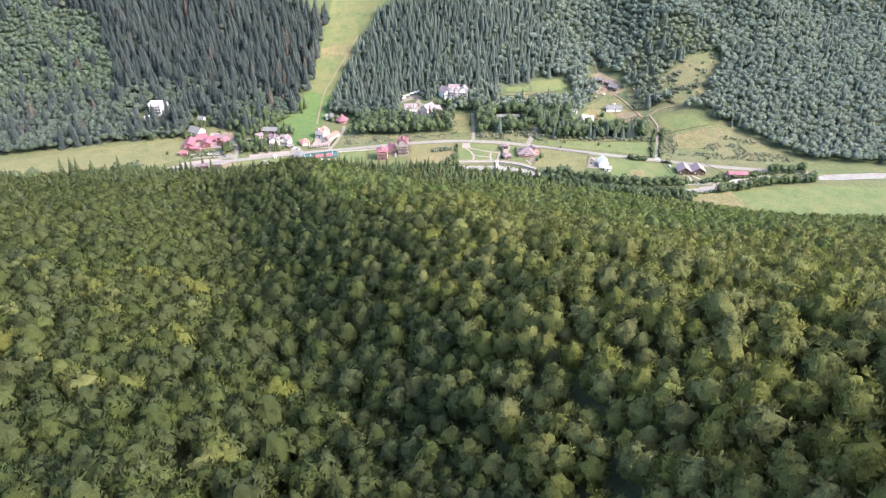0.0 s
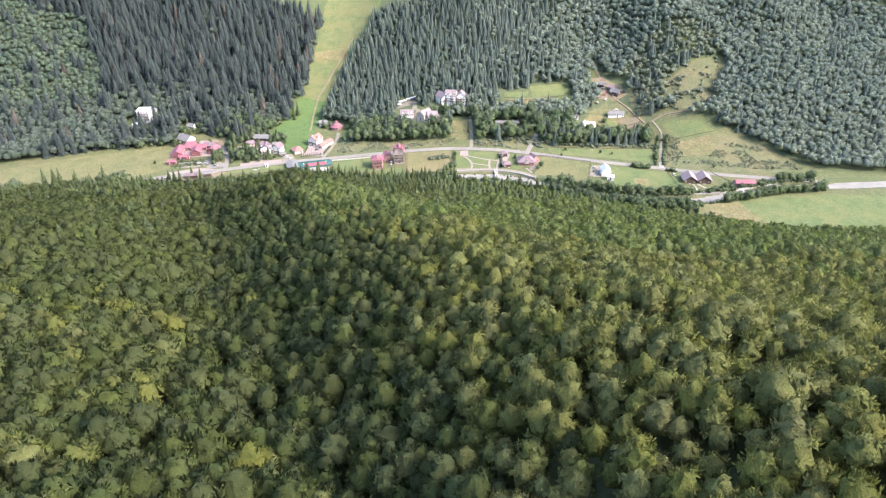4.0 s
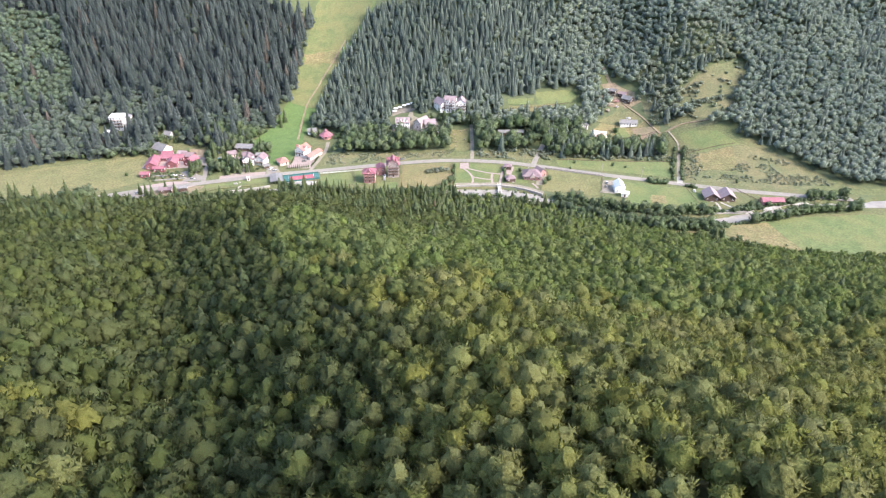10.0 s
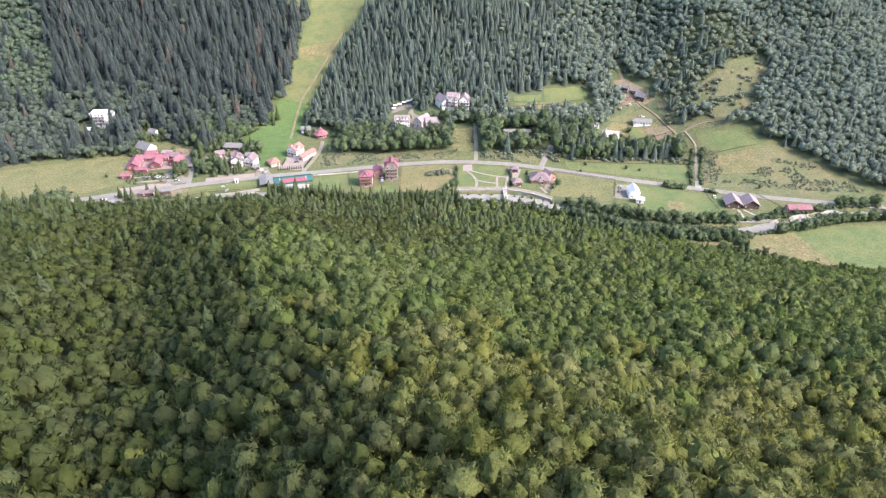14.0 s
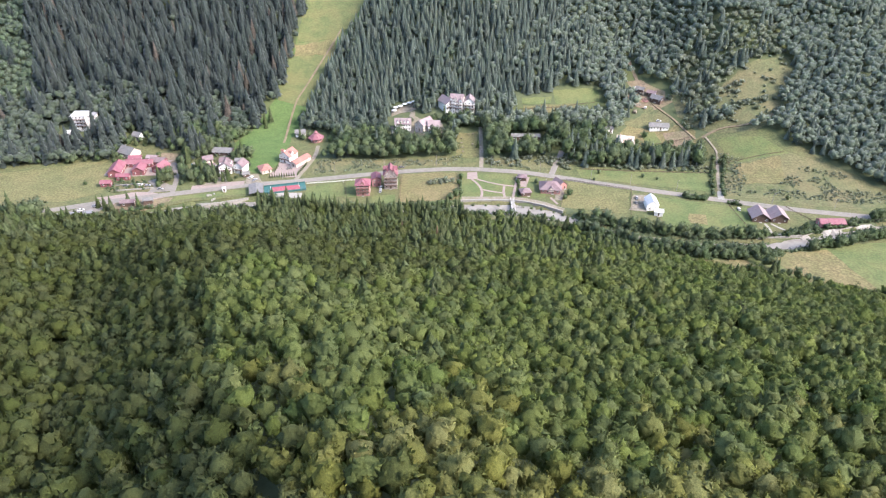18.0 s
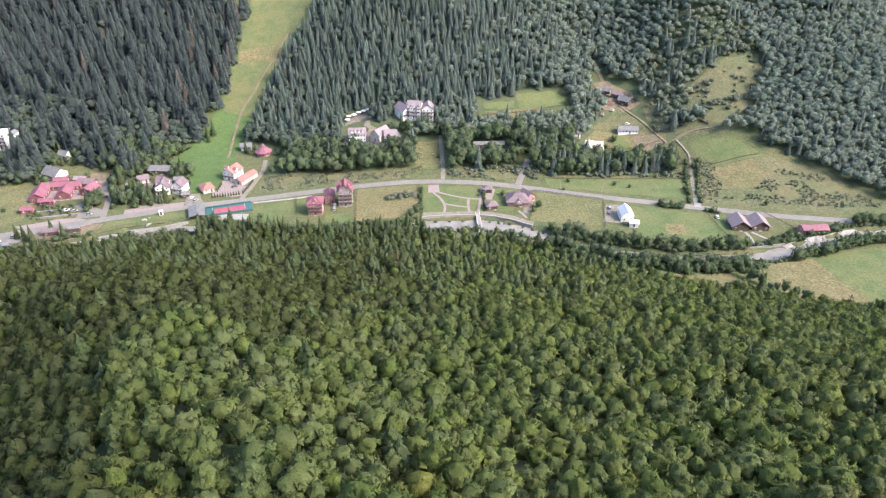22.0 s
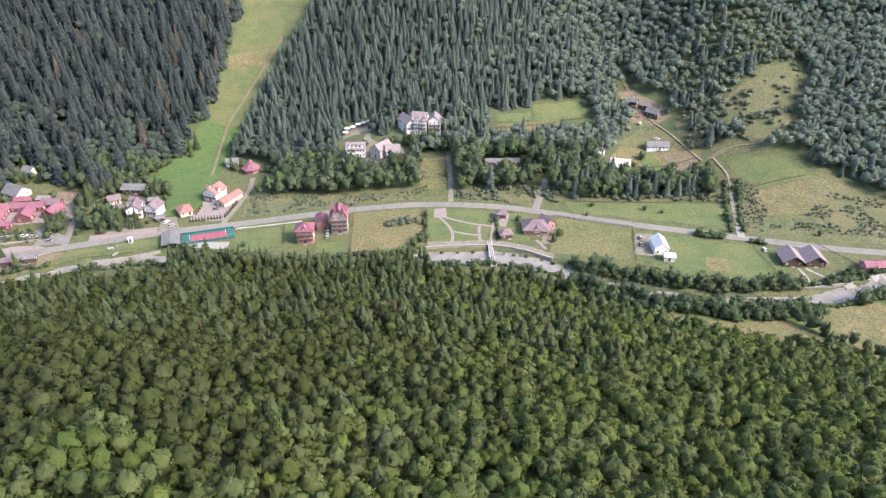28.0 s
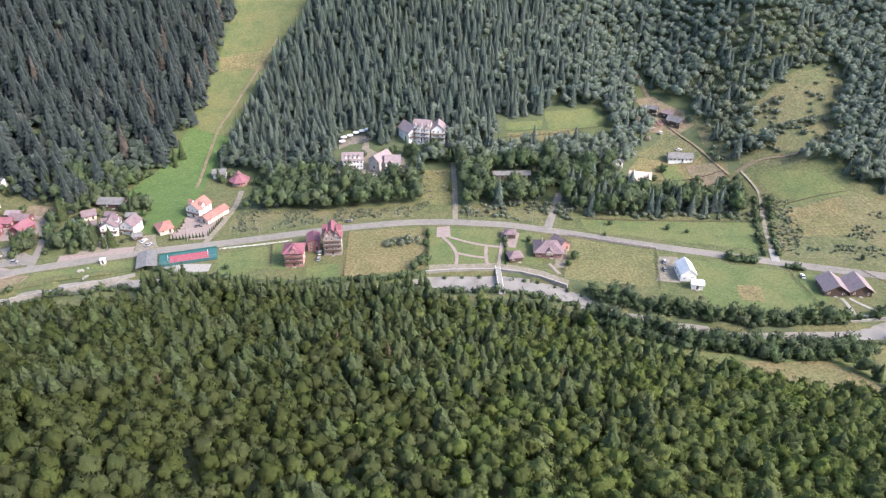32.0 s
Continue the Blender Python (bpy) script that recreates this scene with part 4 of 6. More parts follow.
def hip_roof(bm, w, d, z, rise, over, thick=0.25):
    """Four slopes with a short ridge along the longer side."""
    a, b = w / 2 + over, d / 2 + over
    r = max(0.0, a - b) if w >= d else 0.0
    s = max(0.0, b - a) if d > w else 0.0
    vs = [(-a, -b, z - 0.3), (a, -b, z - 0.3), (a, b, z - 0.3), (-a, b, z - 0.3), (-a, -b, z - 0.3 + thick), (a, -b, z - 0.3 + thick), (a, b, z - 0.3 + thick), (-a, b, z - 0.3 + thick), (-r - 0.02, -s - 0.02, z + rise), (r + 0.02, s + 0.02, z + rise)]
    f = [(3, 2, 1, 0), (0, 1, 5, 4), (1, 2, 6, 5), (2, 3, 7, 6), (3, 0, 4, 7)]
    f += [(4, 5, 9, 8), (5, 6, 9), (6, 7, 8, 9), (7, 4, 8)] if w >= d else [(4, 5, 8), (5, 6, 9, 8), (6, 7, 9), (7, 4, 8, 9)]
    solid(bm, vs, f)
    bmesh.ops.recalc_face_normals(bm, faces=bm.faces[:])
    return bm


def house(name, x, y, rz, w, d, floors, wall, roof, label, rise=2.6, kind_roof="gable", over=0.6, ridge_x=True, bays=3, side_bays=2, storey=2.8, chimney=0, balcony=0, door=True, category="house", group="", win=(1.1, 1.3), plinth=0.5, gable_mat=None):
    """A house with walls, roof, windows and door; x is its long front, which faces the river."""
    t = thing(name, x, y, rz, label, category, group)
    hgt = floors * storey + plinth
    bm = box(bmesh.new(), 0, 0, (hgt - 1.5) / 2, w, d, hgt + 1.5)
    if kind_roof == "gable":
        for s in (-1, 1):
            e = 0.12
            if ridge_x:
                solid(bm, [(s * w / 2, -d / 2, hgt), (s * w / 2, d / 2, hgt), (s * w / 2, 0, hgt + rise), (s * (w / 2 - e), -d / 2, hgt), (s * (w / 2 - e), d / 2, hgt), (s * (w / 2 - e), 0, hgt + rise)], [(0, 1, 2), (5, 4, 3), (0, 3, 4, 1), (1, 4, 5, 2), (2, 5, 3, 0)])
            else:
                solid(bm, [(-w / 2, s * d / 2, hgt), (w / 2, s * d / 2, hgt), (0, s * d / 2, hgt + rise), (-w / 2, s * (d / 2 - e), hgt), (w / 2, s * (d / 2 - e), hgt), (0, s * (d / 2 - e), hgt + rise)], [(0, 1, 2), (5, 4, 3), (0, 3, 4, 1), (1, 4, 5, 2), (2, 5, 3, 0)])
        bmesh.ops.recalc_face_normals(bm, faces=bm.faces[:])
    part("wall", bm, wall, t)
    bm = bmesh.new()
    if kind_roof == "gable":
        gable_roof(bm, w, d, hgt, rise, over, ridge_x=ridge_x)
    elif kind_roof == "hip":
        hip_roof(bm, w, d, hgt, rise, over)
    else:
        box(bm, 0, 0, hgt + 0.18, w + 2 * over, d + 2 * over, 0.36, 0.05)
    r = part("roof", bm, roof, t)
    for k in range(chimney):
        cx = w * (-0.25 + 0.5 * k)
        bm = box(bmesh.new(), cx if ridge_x else 0.6, 0.5 if ridge_x else d * (-0.2 + 0.4 * k), hgt + rise * 0.9, 0.6, 0.6, 1.8)
        box(bm, cx if ridge_x else 0.6, 0.5 if ridge_x else d * (-0.2 + 0.4 * k), hgt + rise * 0.9 + 0.95, 0.75, 0.75, 0.12)
        part("chimney", bm, M["concrete"], r)
    for f in range(floors):
        z = plinth + f * storey + 1.5
        for k in range(bays):
            cx = w * ((k + 0.5) / bays - 0.5)
            for side in (-1, 1):
                if door and f == 0 and side < 0 and k == bays // 2:
                    continue
                window_on(t, pose(cx, side * (d / 2 + 0.02), z, 0, 0, 0 if side < 0 else 180), *win)
        for k in range(side_bays):
            cy = d * ((k + 0.5) / side_bays - 0.5)
            for side in (-1, 1):
                window_on(t, pose(side * (w / 2 + 0.02), cy, z, 0, 0, 90 * side), *win)
    if door:
        bm = box(bmesh.new(), w * ((bays // 2 + 0.5) / bays - 0.5), -d / 2 - 0.03, plinth + 1.05, 1.1, 0.1, 2.1)
        part("door", bm, M["timber"], t)
        bm = box(bmesh.new(), w * ((bays // 2 + 0.5) / bays - 0.5), -d / 2 - 0.6, plinth / 2 - 0.1, 1.8, 1.2, plinth + 0.1, 0.03)
        part("step", bm, M["concrete"], t)
    for f in range(1, balcony + 1):
        z = plinth + f * storey
        bm = box(bmesh.new(), 0, -d / 2 - 0.7, z - 0.08, w, 1.4, 0.16)
        bl = part("balcony", bm, M["timber"], t)
        bm = bmesh.new()
        box(bm, 0, -d / 2 - 1.36, z + 0.95, w, 0.07, 0.1)
        for k in range(int(w / 0.35) + 1):
            box(bm, -w / 2 + 0.05 + k * (w - 0.1) / int(w / 0.35), -d / 2 - 1.36, z + 0.45, 0.06, 0.05, 0.9)
        part("railing", bm, M["timber"], bl)
    return t


def dormer_on(t, roof, x, y, z, w, d, rise, turn=0.0, wall=None):
    """A gabled dormer on a roof: its cheeks and front, its own little roof, and a window."""
    m = pose(x, y, z, 0, 0, turn)
    bm = box(bmesh.new(), 0, 0, -0.5, w, d, 2.0)
    solid(bm, [(-w / 2, -d / 2, 0.5), (w / 2, -d / 2, 0.5), (0, -d / 2, 0.5 + rise), (-w / 2, d / 2, 0.5), (w / 2, d / 2, 0.5), (0, d / 2, 0.5 + rise)], [(0, 1, 2), (5, 4, 3), (0, 3, 4, 1), (1, 4, 5, 2), (2, 5, 3, 0)])
    a = part("dormer", bm, wall or M["white"], t)
    a.matrix_basis = m
    b = part("dormer_roof", gable_roof(bmesh.new(), w, d, 0.5, rise, 0.25, 0.16, ridge_x=False), roof, a)
    f, p = WINDOW_MESHES.get((1.1, 1.3)) or next(iter(WINDOW_MESHES.values()))
    q = new("window", f)
    q.parent = a
    q.matrix_basis = pose(0, -d / 2 - 0.02, -0.1)


# left: the red-roofed resort, the grey houses behind it, and the white house in the wood
house("guest_house", -247, 633, 8, 9, 17, 1, M["resort_wall"], M["red_tile"], "long two-storey guest house with bright red roof", 2.6, ridge_x=False, bays=2, side_bays=4, group="red resort", storey=3.4)
house("guest_house", -230, 633, 6, 8.5, 9.5, 1, M["resort_wall"], M["red_tile"], "small guest house with bright red gable roof", 2.6, ridge_x=False, bays=2, group="red resort", storey=3.6)
house("guest_house", -215, 637, -14, 9, 10, 1, M["resort_wall"], M["red_tile"], "small red-roofed guest house set at an angle", 2.6, ridge_x=False, bays=2, group="red resort", storey=3.6)
house("guest_house", -234, 645, 3, 20, 6.5, 1, M["resort_wall"], M["red_tile"], "low red-roofed wing joining the guest houses", 2.0, bays=5, group="red resort")
house("outbuilding", -246, 611, 5, 7, 5, 1, M["resort_wall"], M["red_tile"], "low red terrace hut in front of the guest house", 1.2, bays=2, side_bays=1)
house("guest_house", -221, 649, -6, 11, 7, 1, M["resort_wall"], M["brown_tile"], "low guest house wing with faded mauve roof", 2.2, bays=3, group="red resort")
house("outbuilding", -238, 622, 4, 9, 4.5, 1, M["resort_wall"], M["red_tile"], "open red-roofed terrace hut of the resort", 1.2, bays=3, side_bays=1)
house("farmhouse", -249, 663, -28, 13, 11, 1, M["cream"], M["grey_roof"], "big cream house with a wide grey gable roof", 3.8, bays=3, chimney=1)
house("cottage", -250, 686, -20, 7, 7, 1, M["white"], M["grey_roof"], "small white cottage with grey roof", 2.4, bays=2)
house("villa", -300, 699, 4, 11.5, 11, 4, M["white"], M["tarp"], "tall white villa with balconies standing among spruces", 0.4, "flat", 0.5, bays=4, balcony=3, side_bays=3)
house("annexe", -291.6, 702, 4, 5, 8, 3, M["white"], M["sheet"], "narrow white annexe of the villa", 1.2, "gable", 0.3, bays=1, ridge_x=False, side_bays=2)
# houses below the ski run
house("farmhouse", -176, 668, -4, 15, 7, 1, M["timber"], M["grey_roof"], "long low house with dark grey roof", 2.4, bays=4)
house("cottage", -184, 653, 25, 7, 6, 1, M["cream"], M["brown_tile"], "small cream cottage with brown roof", 2.2, bays=2)
big_villa = house("villa", -165, 637, 6, 9, 10, 2, M["white"], M["brown_tile"], "white villa with dark brown gable roof", 3.0, ridge_x=False, bays=3, balcony=1, chimney=1)
house("villa", -154, 638, -14, 8, 9, 2, M["white"], M["brown_tile"], "white villa wing with mauve-brown roof", 2.8, ridge_x=False, bays=2, balcony=1)
house("chalet", -136, 638, 32, 7.5, 9.0, 1, M["cream"], M["orange_tile"], "small chalet with bright orange hipped roof", 2.6, "hip", 0.8, bays=2)
inn = house("inn", -121.5, 658, -24, 9.5, 11, 2, M["white"], M["orange_tile"], "white two-storey inn with orange-red gable roof", 3.2, ridge_x=False, bays=3, chimney=1, balcony=1)
house("inn", -111.5, 653, -30, 6.5, 17, 1, M["cream"], M["orange_tile"], "long low inn wing with faded red roof", 1.6, ridge_x=False, bays=1, side_bays=5)
pavilion = thing("pavilion", -106, 696, 6, "eight-sided pavilion with a flared conical crimson roof", "pavilion")


def eight(bm, rings):
    """Eight-sided rings of radius and height, closed into one skin."""
    loops = [[bm.verts.new((r * math.cos(math.pi * (k + 0.5) / 4), r * math.sin(math.pi * (k + 0.5) / 4), z)) for k in range(8)] for r, z in rings]
    for a, b in zip(loops[:-1], loops[1:]):
        for k in range(8):
            bm.faces.new((a[k], a[(k + 1) % 8], b[(k + 1) % 8], b[k]))
    bm.faces.new(loops[0])
    bm.faces.new(loops[-1])
    bmesh.ops.recalc_face_normals(bm, faces=bm.faces[:])
    return bm


part("wall", eight(bmesh.new(), ((5.0, -1.0), (5.0, 3.4))), M["red_wall"], pavilion)
pavilion_roof = part("roof", eight(bmesh.new(), ((6.8, 3.1), (6.8, 3.3), (5.2, 4.2), (3.6, 5.6), (2.2, 6.6), (1.6, 6.9))), M["red_tile"], pavilion)
part("lantern", eight(bmesh.new(), ((1.4, 6.8), (1.4, 7.6))), M["timber"], pavilion_roof)
part("cap", eight(bmesh.new(), ((1.9, 7.5), (1.0, 8.3), (0.05, 9.6))), M["red_tile"], pavilion_roof)
for k in range(8):
    a = math.pi * k / 4
    window_on(pavilion, pose(4.66 * math.cos(a), 4.66 * math.sin(a), 1.8, 0, 0, math.degrees(a) + 90), 1.8, 1.5)
house("cottage", -121, 706, 10, 8, 6, 1, M["white"], M["grey_roof"], "white cottage with pale grey roof", 2.0, bays=2)
# along the road
red_house = house("guest_house", -57, 604, 2, 9.5, 9, 3, M["red_wall"], M["red_tile"], "red three-storey guest house with tiered balconies", 3.0, "hip", 1.0, bays=3, balcony=2)
house("outbuilding", -49, 619, 8, 6.5, 9, 2, M["red_wall"], M["red_tile"], "red annexe with plain gable roof", 1.6, ridge_x=False, bays=2)
tower = house("tower_house", -38, 615, 4, 9.5, 9, 4, M["taupe"], M["red_tile"], "tall taupe house with steep crimson roof and dark timber balconies", 5.0, ridge_x=False, bays=3, balcony=3, over=0.9)
villa = house("villa", 79, 611.5, -6, 14, 11.5, 1, M["red_wall"], M["brown_tile"], "villa with broad mauve-brown hipped roof in a garden", 4.2, "hip", 1.3, bays=4, storey=3.2, chimney=1)
house("gazebo", 60, 604.5, 10, 7, 6, 1, M["timber"], M["brown_tile"], "garden gazebo with brown hipped roof", 2.2, "hip", 0.7, bays=2, side_bays=1)
house("gazebo", 60, 628, -5, 6, 5, 1, M["timber"], M["brown_tile"], "small timber kiosk with brown roof", 1.6, "hip", 0.6, bays=2, side_bays=1)
house("hall", 147, 588, -3, 8, 11.5, 1, M["white"], M["tarp"], "white event hall with a white gable roof", 3.0, ridge_x=False, bays=2, side_bays=3, storey=4.0, over=0.3, category="hall")
house("outbuilding", 149.5, 577, -12, 5.5, 4.5, 1, M["white"], M["tarp"], "low white annexe of the event hall", 0.8, bays=1, side_bays=1)
house("guest_house", 217, 573.5, -5, 10.6, 11.5, 1, M["timber"], M["pink_tile"], "timber guest house with mauve-pink gable roof and veranda", 3.4, ridge_x=False, bays=3, over=1.0, group="twin guest houses", storey=3.2)
house("guest_house", 229.6, 573, -5, 10.6, 11.5, 1, M["timber"], M["pink_tile"], "timber guest house with mauve-pink gable roof and veranda", 3.4, ridge_x=False, bays=3, over=1.0, group="twin guest houses", storey=3.2)
house("shed", 262.5, 565, 1, 16.5, 7, 1, M["red_wall"], M["red_tile"], "long low shed with bright pinkish-red roof", 1.6, bays=4, side_bays=1, category="shed")
# the hotel and its neighbours on the wooded slope
house("hotel_wing", 2.5, 731, 32, 9, 13, 2, M["white"], M["pink_tile"], "white hotel wing with faded pink-brown gable roof", 4.0, ridge_x=False, bays=3, balcony=1, group="hotel", category="hotel", storey=3.0)
mid_wing = house("hotel_wing", 11.5, 729, -12, 11, 11, 3, M["white"], M["pink_tile"], "white three-storey hotel wing with dormers and balconies", 4.4, bays=5, balcony=2, group="hotel", category="hotel", storey=2.9)
house("hotel_wing", 22, 727.5, -4, 9, 10, 3, M["white"], M["pink_tile"], "white hotel wing with pink-brown roof facing the valley", 3.8, bays=3, ridge_x=False, balcony=2, group="hotel", category="hotel", storey=2.8)
house("dormer", 9, 724.6, -12, 2.6, 2.6, 4, M["white"], M["pink_tile"], "tall white gabled bay on the hotel front", 1.4, ridge_x=False, bays=1, side_bays=0, group="hotel bays", category="hotel", storey=2.8, door=False, over=0.3)
house("dormer", 14.5, 723.6, -12, 2.6, 2.6, 4, M["white"], M["pink_tile"], "tall white gabled bay on the hotel front", 1.4, ridge_x=False, bays=1, side_bays=0, group="hotel bays", category="hotel", storey=2.8, door=False, over=0.3)
annexe = house("hotel", -34, 707, 2, 13, 8, 2, M["white"], M["pink_tile"], "white hotel annexe with two rows of windows", 3.4, bays=6, category="hotel", storey=3.0)
house("hotel", -16, 705, -38, 9, 13, 2, M["cream"], M["pink_tile"], "hotel building with broad faded brown roof", 3.4, bays=3, ridge_x=False, category="hotel")
house("hotel", -8, 702, 2, 9.5, 9, 2, M["white"], M["pink_tile"], "white hotel building with terrace and brown roof", 3.0, bays=3, balcony=1, category="hotel")
house("outbuilding", -7, 695.5, 2, 6.5, 4.5, 1, M["white"], M["tarp"], "low white terrace building below the hotel", 0.3, "flat", 0.3, bays=3, side_bays=1)
# farm in the side valley
house("chapel", 149, 687, -14, 13, 7, 1, M["white"], M["cream"], "white house with steep pale roof and pointed gables", 4.4, bays=3, category="house")
house("barn", 182, 711, -4, 15.5, 6, 1, M["white"], M["grey_roof"], "long white barn with grey sheet roof", 2.2, bays=6, category="barn")
house("cottage", 138, 704, 0, 7, 6, 1, M["white"], M["grey_roof"], "small white cottage with grey roof", 2.0, bays=2)
house("shed", 175, 759, -35, 7, 4.5, 1, M["timber"], M["grey_roof"], "low dark sawmill shed with grey roof", 1.6, bays=2, side_bays=1, category="shed")
house("shed", 184, 753, -30, 7, 5, 1, M["timber"], M["brown_tile"], "open sawmill shed with dull brown roof", 1.4, bays=2, side_bays=1, category="shed")
house("sawmill", 187, 745, -40, 9.5, 6, 1, M["timber"], M["grey_roof"], "dark timber sawmill shed with grey roof", 2.4, bays=3, category="shed")
house("villa_wing", 86, 616, 32, 8, 8, 1, M["red_wall"], M["brown_tile"], "side wing of the villa with mauve-brown gables", 3.4, ridge_x=False, bays=2, storey=3.0)
house("terrace_house", -306, 688, 4, 7, 5, 1, M["white"], M["tarp"], "low white terrace house below the villa", 0.3, "flat", 0.2, bays=2, side_bays=1)
house("chapel_gable", 144.5, 685.5, -14, 4.5, 8.5, 1, M["white"], M["cream"], "steep pointed white gable end of the house", 4.6, ridge_x=False, bays=1, side_bays=1, over=0.3)
house("long_shed", 67.5, 690, 0, 23, 5, 1, M["timber"], M["grey_roof"], "long low timber shed with a grey roof at the wood edge", 1.4, bays=5, side_bays=1, storey=2.4, category="shed")
house("chapel_gable", 153.5, 683.5, -14, 4.5, 8.5, 1, M["white"], M["cream"], "steep pointed white gable end of the house", 4.6, ridge_x=False, bays=1, side_bays=1, over=0.3)
for sx in (-2.6, 2.6):
    dormer_on(tower, M["red_tile"], sx, -3.2, 13.0, 2.6, 3.6, 2.6, 0, M["taupe"])
    dormer_on(tower, M["red_tile"], sx * 1.35, 0.6, 13.6, 2.4, 3.0, 2.2, 90 if sx > 0 else -90, M["taupe"])
for sx in (-4.2, 0.0, 4.2):
    dormer_on(mid_wing, M["pink_tile"], sx, -4.0, 10.6, 1.8, 3.0, 1.0)
for sx in (-4.2, -1.4, 1.4, 4.2):
    dormer_on(annexe, M["pink_tile"], sx, -2.6, 8.2, 1.5, 2.0, 0.7)
for sx in (-1, 1):
    dormer_on(inn, M["orange_tile"], sx * 3.6, -1.5, 7.6, 2.4, 2.6, 1.2, 90 * sx)
    dormer_on(big_villa, M["brown_tile"], sx * 3.2, 0.5, 7.4, 2.6, 2.6, 1.2, 90 * sx)
dormer_on(villa, M["brown_tile"], 0.5, -5.2, 3.9, 3.6, 3.4, 1.4, 0, M["cream"])
dormer_on(red_house, M["red_tile"], 0, -3.4, 9.6, 3.0, 3.0, 1.6, 0, M["red_wall"])
house("shed", -219, 582, 10, 9, 4.5, 1, M["timber"], M["brown_tile"], "low brown-roofed shed beside the road", 1.2, bays=2, side_bays=1, category="shed")
house("shed", -206, 585.5, 14, 6, 4, 1, M["timber"], M["grey_roof"], "small grey-roofed shed on stony ground", 1.0, bays=1, side_bays=1, category="shed")

for x, y, rz, w, d, roof, lb in ((-178, 642, 12, 5, 4, "brown_tile", "small garden shed with mauve-brown roof"), (-171, 653, -8, 6, 4.5, "brown_tile", "low garden house with faded brown roof"), (-159, 652, 5, 5.5, 4, "grey_roof", "low grey-roofed garage behind the villa"),
                                 (-148, 629, 15, 4.5, 3.5, "grey_roof", "small grey-roofed hut beside the villa yard"), (-228, 655, -5, 8, 5, "pink_tile", "low outbuilding with faded pink roof behind the resort"), (-241, 654, 8, 9, 5, "red_tile", "low crimson-roofed back wing of the resort")):
    house("shed", x, y, rz, w, d, 1, M["timber"], M[roof], lb, 1.3, bays=2, side_bays=1, category="shed", storey=2.4)
ribbon("track", [(-195, 601), (-196, 609), (-200, 628), (-211, 651)], 3.6, M["asphalt"], 0.2, "narrow paved lane climbing beside the red resort", "track")
ribbon("track", [(-110, 624), (-105, 648), (-102, 668), (-103, 686)], 3.2, M["gravel"], 0.2, "gravel lane beside the inn", "track")
patch("field", [(-213, 600.5), (-195, 604.5), (-198, 612), (-206, 616), (-214, 623), (-219, 619), (-211, 610)], M["asphalt"], 0.26, "pale paved drive of the resort", "drive", wobble=0.6)
patch("field", [(-243, 618), (-220, 621), (-211, 611), (-213, 604), (-237, 600), (-247, 606)], M["scrub"], 0.24, "overgrown terrace garden before the resort", "garden", wobble=1.0)

# ---- single trees and shrubs of the valley ----
def filled(poly, step, chance, seed):
    xs, ys = [q[0] for q in poly], [q[1] for q in poly]
    p, r2 = scatter(min(xs), max(xs), min(ys), max(ys), step, seed)
    p = p[inside(p[:, 0], p[:, 1], poly)]
    return p[(r2.rand(len(p)) < chance) & (soft_noise(p[:, 0], p[:, 1], 25, seed) > (-0.35 if chance < 0.87 else -9))]


alder_meshes = [crown_mesh(shape, M["alder"]) for shape in VALLEY_LEAF]
FIRS = [spruce_crown(140 + k, 2.9, 13.0, 9, 10) for k in range(3)]
fir_meshes = [crown_mesh(shape, M["spruce"]) for shape in FIRS]
valley_trunk = [trunk_mesh(5.5, 0.24, 0.1, 4, 20 + k) for k in range(3)]
fir_trunk = trunk_mesh(8.0, 0.22, 0.08, 0, 31)
pick = random.Random(4)


def valley_tree(x, y, size=1.0, conifer=False, where="beside the road", group=""):
    if conifer:
        tree("spruce_tree", x, y, pick.choice(fir_meshes), fir_trunk, size, 0.4, "dark green pointed spruce " + where, "tree", group, pick.uniform(0, 360))
    else:
        tree("broadleaf_tree", x, y, pick.choice(alder_meshes), pick.choice(valley_trunk), size, -1.0, "leafy green tree " + where, "tree", group, pick.uniform(0, 360))


def along(line, step, jitter, seed):
    r2 = random.Random(seed)
    out = []
    for a, b in zip(line[:-1], line[1:]):
        a, b = Vector(a), Vector(b)
        k = max(1, int((b - a).length / step))
        out += [(p.x + r2.uniform(-jitter, jitter), p.y + r2.uniform(-jitter, jitter)) for p in (a.lerp(b, s / k) for s in range(k))]
    return out


def grove(name, spots, label, size, firs=0.15):
    """A clump of trees too close together to tell apart."""
    p = np.array(spots, float)
    r2 = np.random.RandomState(len(spots))
    fir = r2.rand(len(p)) < firs
    plant_out(name, trees_from(p[~fir], r2, size, 0.3, 1.0, 0.5, 4, 0.2), VALLEY_LEAF, M["alder"], label, "trees")
    if fir.any():
        plant_out("spruce_" + name, trees_from(p[fir], r2, size, 0.25, 1.0, 0.2, 3, 0.2), FIRS, M["spruce"], "dark green spruces standing among leafy trees", "trees")


